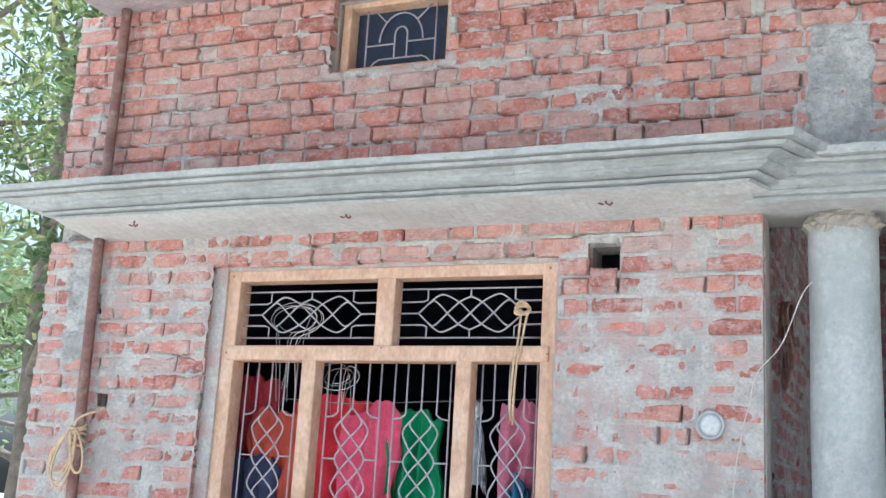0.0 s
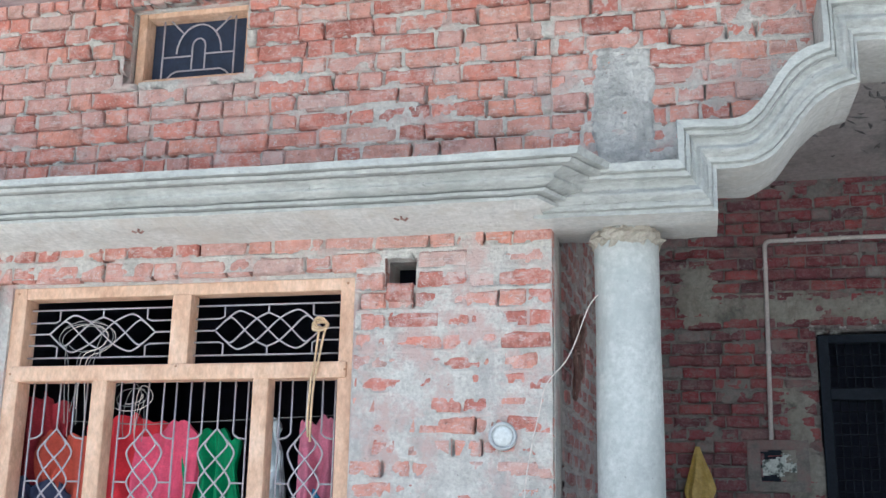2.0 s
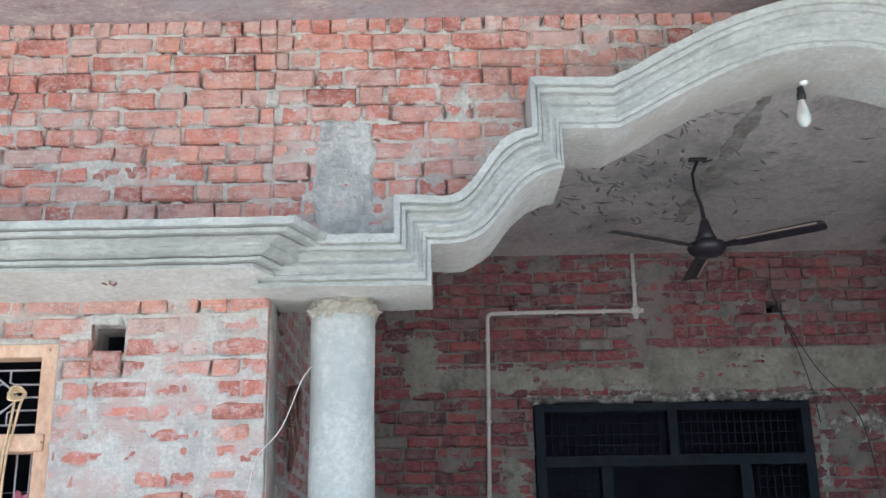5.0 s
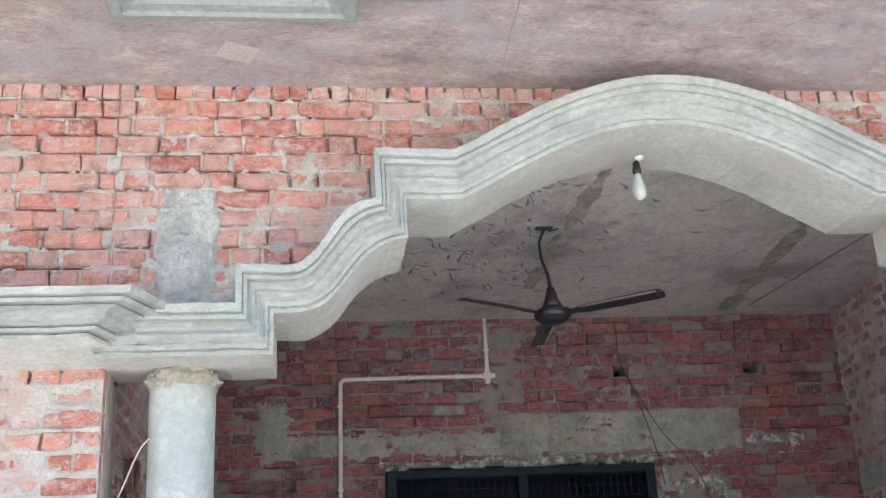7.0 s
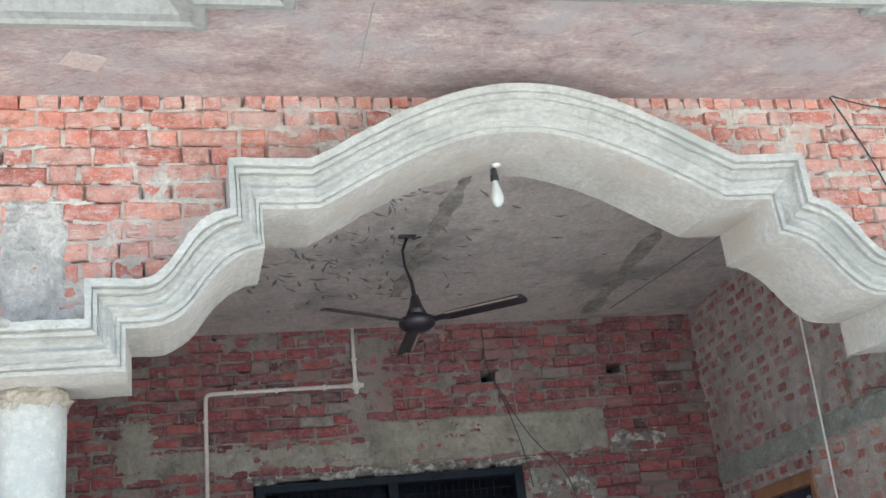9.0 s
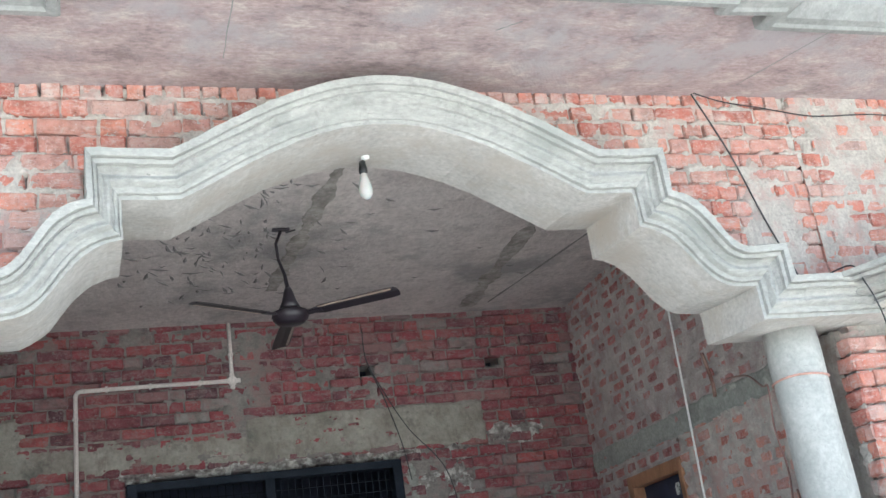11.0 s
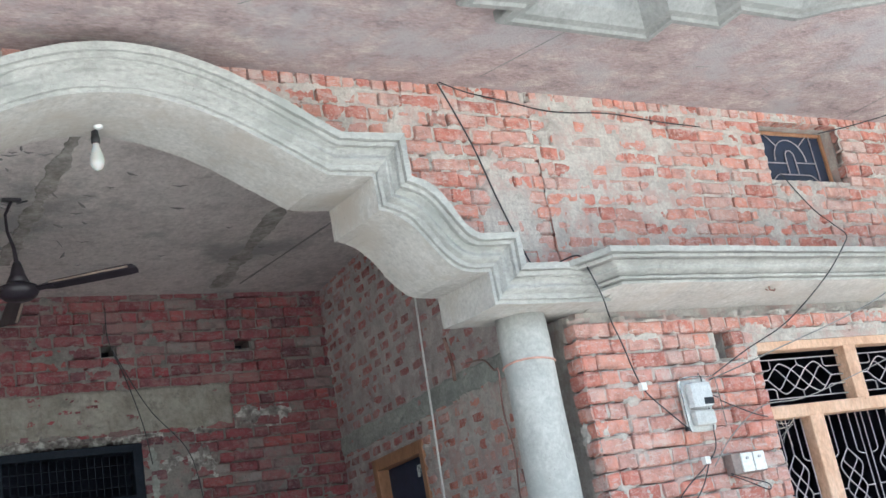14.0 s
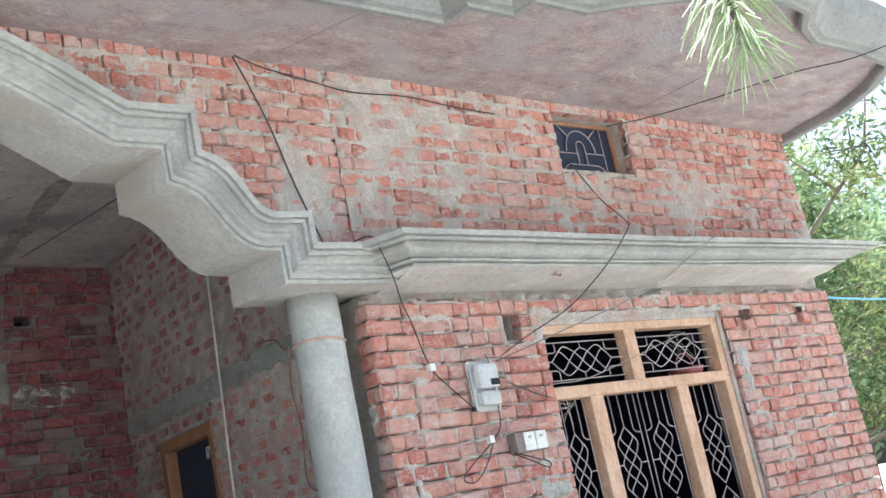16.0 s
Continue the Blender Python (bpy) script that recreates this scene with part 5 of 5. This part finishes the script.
def basket():
    f = thing("basket", "pink plastic basket on the window rail", "basket")
    m = plain("pink_plastic", (0.50, 0.16, 0.15), 0.5)
    part("bowl", Build().lathe([(0.10, 0.0), (0.115, 0.03), (0.125, 0.06), (0.118, 0.06), (0.105, 0.03), (0.09, 0.008)], (7.16, 4.98, 2.14), 20), m, f, smooth=True)
    part("handle", Build().tube([(7.16 + 0.10 * math.cos(a), 4.98, 2.19 + 0.12 * math.sin(a)) for a in np.linspace(0, math.pi, 10)], 0.005, 6), m, f, smooth=True)


basket()
tagged(part("soffit_patch", Build().box(-0.075, 0.075, -0.06, 0.06, SLAB - 0.010, SLAB - 0.001, pose(0.235, 4.455, 0, 0, 0, 24), c=0.004), surface("pale_patch", [(0.3, (0.44, 0.365, 0.345)), (0.7, (0.54, 0.46, 0.43))], 6)), "pale square patch on the slab's underside", "patch", kind="structure")


# ---- rusty hook stubs under the cornices ----
for k, (hx, hy) in enumerate(((-3.15, 4.49), (-2.03, 4.53), (-0.86, 4.525), (5.55, 4.50))):
    h = Build().tube([(hx, hy, 2.775), (hx, hy, 2.745), (hx + 0.02, hy - 0.012, 2.735), (hx + 0.03, hy - 0.01, 2.745)], 0.005, 6)
    h.tube([(hx - 0.03, hy, 2.748), (hx - 0.01, hy + 0.004, 2.742)], 0.004, 5)
    tagged(part("iron_hook", h, M_RUST), "rusty iron hook stub in the cement soffit", "hook", "hooks under the cornice")


# ---- rough cement patches over the brickwork ----
def cement_patch(wall, m, x0, x1, z0, z1, seed, material, proud=0.012, wander=0.10, soft=0.045):
    """A trowelled patch that runs out over the bricks with an uneven edge."""
    nx, nz = max(8, int((x1 - x0) / 0.008)), max(8, int((z1 - z0) / 0.008))
    gx, gz = np.meshgrid(np.linspace(x0 - 0.06, x1 + 0.06, nx), np.linspace(z0 - 0.06, z1 + 0.06, nz))
    edge = np.minimum(np.minimum(gx - x0, x1 - gx), np.minimum(gz - z0, z1 - gz))
    edge = edge + wander * (vnoise(gx, gz, 6, seed, 4) - 0.5)
    lift = np.clip(edge / soft, -0.9, 1)
    y = 0.006 - (proud + 0.006) * lift + 0.03 * (vnoise(gx, gz * 1.6, 14, seed + 3, 5, 0.75) - 0.5)
    y = y + np.where(vnoise(gx * 0.7, gz * 2.2, 11, seed + 5, 4, 0.7) > 0.60, 0.010, 0.0)
    wv = np.array(m)
    pts = np.stack([gx, y, gz], -1) @ wv[:3, :3].T + wv[:3, 3]
    ok = (edge[:-1, :-1] > -0.02)
    idx = np.arange(nx * nz).reshape(nz, nx)
    quads = np.stack([idx[:-1, :-1], idx[:-1, 1:], idx[1:, 1:], idx[1:, :-1]], -1)[ok]
    me = bpy.data.meshes.new("cement_patch")
    me.from_pydata(pts.reshape(-1, 3).tolist(), [], quads.tolist())
    me.materials.append(material)
    me.shade_smooth()
    ob = new("cement_patch", me)
    ob.parent = wall
    return ob


M_PATCH = surface("rough_cement_patch", [(0.35, (0.34, 0.33, 0.31)), (0.5, (0.50, 0.483, 0.455)), (0.66, (0.62, 0.595, 0.56))], 9, 0.92, 40, 1.0, 0.02, streak=(0.36, 0.345, 0.325))
FRONT = pose(0, WALL, 0)
cement_patch(wall_arch, FRONT, -0.10, 0.15, 2.90, 3.53, 31, M_PATCH, wander=0.06, soft=0.016)
cement_patch(wall_arch, FRONT, 0.10, 0.36, 2.90, 3.08, 32, M_PATCH, wander=0.12, soft=0.02)
cement_patch(wall_arch, FRONT, 0.25, 0.62, 3.08, 3.17, 33, M_PATCH, wander=0.14)
cement_patch(wall_right, FRONT, 5.33, 5.56, 1.5, 1.62, 38, M_PATCH, wander=0.1)
cement_patch(wall_right, FRONT, 7.46, 7.60, 1.95, 2.30, 39, M_PATCH, wander=0.1)
cement_patch(wall_left, FRONT, -3.72, -3.52, 2.1, 2.72, 40, M_PATCH, wander=0.16)
cement_patch(wall_left, FRONT, -3.78, -3.5, 2.70, 2.76, 43, M_PATCH, wander=0.08, proud=0.05)
BACKM = pose(0, BACK, 0)
M_LINTEL = surface("lintel_cement", [(0.3, (0.21, 0.195, 0.165)), (0.5, (0.31, 0.29, 0.25)), (0.72, (0.40, 0.375, 0.33))], 3.2, 0.92, 30, 0.8, 0.01, (0.13, 0.125, 0.115), 3.4, stain_range=(0.54, 0.66), streak=(0.18, 0.16, 0.14))
M_BAND = surface("band_cement", [(0.3, (0.27, 0.28, 0.255)), (0.7, (0.40, 0.41, 0.375))], 5, 0.92, 40, 0.8, 0.008)
M_SALT = surface("salt_stained_cement", [(0.35, (0.12, 0.10, 0.10)), (0.5, (0.30, 0.28, 0.26)), (0.62, (0.62, 0.60, 0.56))], 16, 0.92, 60, 1.0, 0.02)
cement_patch(wall_back, BACKM, 0.16, 2.3, 2.95, 3.17, 51, M_LINTEL, wander=0.08)
cement_patch(wall_back, BACKM, 1.9, 3.75, 2.95, 3.27, 52, M_LINTEL, wander=0.05, proud=0.014, soft=0.02)
cement_patch(wall_back, BACKM, 0.14, 0.36, 3.02, 3.40, 54, M_LINTEL, wander=0.14, proud=0.010)
cement_patch(wall_back, BACKM, 1.0, 3.72, 2.885, 2.935, 55, M_SALT, wander=0.10, proud=0.02, soft=0.02)
cement_patch(wall_back, BACKM, 3.80, 4.18, 2.93, 3.09, 56, M_SALT, wander=0.20, proud=0.012)
cement_patch(wall_back, BACKM, 3.2, 3.55, 2.62, 2.84, 58, M_SALT, wander=0.34, proud=0.008)
cement_patch(wall_back, BACKM, 3.06, 3.16, 2.2, 2.86, 59, M_BAND, wander=0.08, proud=0.01)
cement_patch(wall_back, BACKM, 0.78, 1.04, 1.5, 2.5, 53, M_LINTEL, wander=0.3, proud=0.009)
cement_patch(wall_side, side_m, 0.03, SIDE_LEN - 0.06, 2.60, 2.755, 57, M_BAND, wander=0.035, soft=0.012, proud=0.016)


# ---- trees and what lies beyond the house ----
def tree(name, label, x, y, height, crown_r, crown_z, seed, leaves, material, leaf=0.17, trunk_r=0.14):
    t = thing(name, label, "tree")
    t.location = (x, y, 0)
    r = random.Random(seed)
    b = Build()
    b.tube([(0, 0, 0), (0.05, 0.03, height * 0.25), (-0.06, 0.05, height * 0.5), (0.04, -0.04, height * 0.75), (0, 0, height * 0.92)], [trunk_r, trunk_r * 0.85, trunk_r * 0.65, trunk_r * 0.4, trunk_r * 0.15], 9)
    tips = []
    for k in range(16):
        h = height * r.uniform(0.25, 0.85)
        a = r.uniform(0, 2 * math.pi)
        reach = crown_r * r.uniform(0.6, 1.05) * (1.1 - 0.5 * abs(h / height - 0.5))
        end = Vector((math.cos(a) * reach, math.sin(a) * reach, min(height, h + r.uniform(0.2, 1.2))))
        midp = Vector((end.x * 0.45, end.y * 0.45, h + 0.1))
        b.tube([(0, 0, h - 0.1), midp, end * 0.75 + midp * 0.25, end], [trunk_r * 0.34, trunk_r * 0.22, trunk_r * 0.14, 0.012], 6)
        for u in (0.5, 0.65, 0.8, 0.95, 1.0):
            tips.append(midp.lerp(end, u))
            side = midp.lerp(end, u) + Vector((r.gauss(0, 0.4), r.gauss(0, 0.4), r.gauss(0.1, 0.35)))
            b.tube([midp.lerp(end, u), side], [0.018, 0.006], 5)
            tips.append(side)
    part("trunk", b, M_BARK, t, smooth=True)
    v, f = [], []
    for k in range(leaves):
        c = tips[r.randrange(len(tips))] + Vector((r.gauss(0, 0.26), r.gauss(0, 0.26), r.gauss(0, 0.24))) * (crown_r / 2)
        if c.z < crown_z:
            continue
        d = Vector((r.gauss(0, 1), r.gauss(0, 1), r.gauss(-0.5, 0.6))).normalized()
        s = d.cross(Vector((r.gauss(0, 1), r.gauss(0, 1), r.gauss(0, 1)))).normalized()
        up = d.cross(s)
        n = leaf * r.uniform(0.7, 1.25)
        w = n * r.uniform(0.13, 0.2)
        o = len(v)
        v += [tuple(c), tuple(c + d * n * 0.45 + s * w - up * 0.01), tuple(c + d * n * 0.5 + up * w * 0.35), tuple(c + d * n * 0.45 - s * w - up * 0.01), tuple(c + d * n - up * n * 0.15)]
        f += [(o, o + 1, o + 2), (o, o + 2, o + 3), (o + 1, o + 4, o + 2), (o + 2, o + 4, o + 3)]
    me = bpy.data.meshes.new("crown")
    me.from_pydata(v, [], f)
    me.materials.append(material)
    crown = new("crown", me)
    crown.parent = t
    return t


tree("mango_tree", "mango tree with long dark leaves beside the house", -7.3, 8.3, 6.8, 2.5, 2.6, 2, 10500, M_LEAF, 0.15)
tree("mango_tree", "tall mango tree with light showing through its leaves", -9.6, 9.2, 8.5, 2.8, 3.0, 4, 7000, M_LEAF, 0.17)
tree("tree", "bushy tree beyond the house, haze put into its pale green leaves", -11.5, 13.0, 5.4, 3.2, 0.2, 5, 22000, M_LEAF_FAR, 0.15)
tree("mango_tree", "mango tree with yellowish leaves behind the house", 12.4, 7.6, 5.0, 1.8, 1.6, 7, 12000, M_LEAF, 0.13)
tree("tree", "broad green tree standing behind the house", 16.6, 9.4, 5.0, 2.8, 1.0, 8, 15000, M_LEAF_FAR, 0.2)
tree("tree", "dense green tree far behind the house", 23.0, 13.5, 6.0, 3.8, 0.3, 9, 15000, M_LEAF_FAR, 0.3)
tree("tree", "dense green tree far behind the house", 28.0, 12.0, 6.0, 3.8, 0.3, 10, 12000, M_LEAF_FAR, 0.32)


def shed():
    s = thing("shed", "low pale shed with a grey corrugated roof", "shed")
    m = pose(14.6, 8.4, 0, 0, 0, 28)
    part("wall", Build().box(-2.5, 3.5, 0, 0.2, 0, 1.5, m), plain("pale_limewash", (0.55, 0.50, 0.45), 0.9), s)
    rows = [[m @ Vector((-2.7 + 6.4 * i / 60, y, z + 0.03 * math.sin(i * 1.9))) for i in range(61)] for y, z in ((-0.25, 1.52), (-0.25, 1.56), (1.2, 1.75))]
    part("roof", Build().quad_grid(rows), M_PLASTIC_GREY, s, "grey corrugated roof sheet")


shed()
wire("cable", "blue cable strung from the house corner", [(8.85, 4.78, 2.62), (10.2, 4.9, 2.62), (12.5, 5.2, 2.75)], 0.008, plain("blue_cable", (0.15, 0.40, 0.60), 0.5))


def needle_tree():
    """A slender tree beside the path, with one branch whose tip of long pale needles hangs into the air before the slab."""
    t = thing("casuarina_tree", "slender tree with drooping tips of long pale green needles", "tree")
    r = random.Random(12)
    part("trunk", Build().tube([(6.2, -1.6, 0), (6.15, -1.55, 1.8), (6.1, -1.5, 3.6), (6.05, -1.4, 5.2), (6.0, -1.3, 6.4)], [0.09, 0.08, 0.06, 0.045, 0.015], 8), M_BARK, t, smooth=True)
    limb = part("limb", Build().tube(flowing([(6.08, -1.46, 4.4), (5.6, -0.4, 5.0), (5.0, 1.0, 5.1), (4.5, 2.0, 4.2), (4.24, 2.2, 3.35), (4.17, 2.18, 3.1), (4.11, 2.14, 2.92), (4.06, 2.11, 2.80)], 4), [0.035 - 0.0011 * i for i in range(29)], 6), M_BARK, t, smooth=True)
    for k in range(130):
        u = r.random() ** 0.8
        base = Vector((4.21, 2.19, 3.26)).lerp(Vector((4.065, 2.11, 2.80)), u)
        a = r.uniform(0, 2 * math.pi)
        d = Vector((math.cos(a), math.sin(a), r.uniform(-1.1, 0.25))).normalized()
        n = r.uniform(0.10, 0.27) * (1.15 - 0.5 * u)
        tip = base + d * n + Vector((0, 0, -0.7 * n))
        part("needle", Build().tube([base, base.lerp(tip, 0.5) + Vector((0, 0, 0.14 * n)), tip], [0.002, 0.0036, 0.002], 5), M_NEEDLE, limb)


needle_tree()


# ---- brickwork, last ----
for bx, bz, turn in ((-0.915, 2.487, 2.0), (7.66, 2.43, -4.0), (8.43, 2.46, 9.0)):
    loose = new("loose_brick", brick_mesh(SHORT, 3, M_BRICK))
    loose.matrix_world = pose(bx, WALL - 0.042, bz, 0, turn, 3)
    tagged(loose, "half brick pushed into a scaffold hole", "brick", "loose bricks in the wall")
LOW_L = holes(LEFT_END, WIN_L, *PUT_L)
brick_wall(wall_left, facade(LEFT_END), PIER_L - LEFT_END, 0.0, 2.74, LOW_L, M_BRICK, M_MORTAR, 3, smear=0.79, near=2.2, parts=290, header=0.05, voids=0.45, wide=0.26)
brick_wall(wall_left, facade(LEFT_END), PIER_L - LEFT_END, 2.90, SLAB, holes(LEFT_END, VENT_L), M_BRICK, M_MORTAR, 5, smear=0.22, near=2.6, parts=290, voids=0.6, wide=0.22, on_edge=True)
brick_wall(wall_arch, facade(PIER_L), PIER_R - PIER_L, 2.90, SLAB, lambda z: [(a - PIER_L, b - PIER_L) for a, b in [arch_blocks(z)] if arch_blocks(z)] if arch_blocks(z) else [], M_BRICK, M_MORTAR, 7, smear=0.33, parts=290, voids=0.55, wide=0.16, on_edge=True, daubs=((0.42, 3.0, 0.14, 0.13, 0.3), (1.02, 3.4, 0.1, 0.12, 0.2), (4.40, 3.15, 0.16, 0.34, 0.30)))
brick_wall(wall_right, facade(PIER_R), RIGHT_END - PIER_R, 0.0, 2.70, holes(PIER_R, WIN_R, *PUT_R), M_BRICK, M_MORTAR, 11, smear=0.06, near=0.6, parts=290, header=0.05, voids=0.58, wide=0.14, daubs=((0.1, 1.5, 0.12, 0.17, 0.25),))
brick_wall(wall_right, facade(PIER_R), RIGHT_END - PIER_R, 2.90, SLAB, holes(PIER_R, VENT_R), M_BRICK, M_MORTAR, 13, smear=0.46, near=1.5, parts=290, voids=0.55, wide=0.2, on_edge=True, daubs=((0.35, 3.72, 0.2, 0.36, 0.22), (0.75, 3.3, 0.12, 0.3, 0.12), (3.3, 3.4, 0.5, 0.16, 0.15)))
brick_wall(wall_right, pose(PIER_R, 4.885, 0, 0, 0, -90), 0.13, 0.0, 2.66, lambda z: [], M_BRICK, M_MORTAR, 15, smear=0.2, parts=60, voids=0.7)
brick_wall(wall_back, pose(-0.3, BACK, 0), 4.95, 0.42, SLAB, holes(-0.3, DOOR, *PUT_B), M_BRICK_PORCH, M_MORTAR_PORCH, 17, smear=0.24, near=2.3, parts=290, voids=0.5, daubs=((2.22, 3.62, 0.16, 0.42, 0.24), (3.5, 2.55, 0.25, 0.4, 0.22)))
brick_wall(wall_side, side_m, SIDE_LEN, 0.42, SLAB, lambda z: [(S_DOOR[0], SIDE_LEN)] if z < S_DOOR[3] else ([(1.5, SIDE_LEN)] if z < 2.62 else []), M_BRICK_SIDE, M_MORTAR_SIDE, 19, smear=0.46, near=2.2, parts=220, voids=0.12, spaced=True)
# lower front stretch uses the brighter facade colours to stand for its stronger light
brick_wall(wall_side, side_m, SIDE_LEN, 0.42, 2.62, lambda z: [(0, 1.5)], M_BRICK, M_MORTAR, 23, smear=0.40, near=2.2, parts=70, voids=0.15, spaced=True)
left_porch = bpy.data.objects["wall_porch_left"]
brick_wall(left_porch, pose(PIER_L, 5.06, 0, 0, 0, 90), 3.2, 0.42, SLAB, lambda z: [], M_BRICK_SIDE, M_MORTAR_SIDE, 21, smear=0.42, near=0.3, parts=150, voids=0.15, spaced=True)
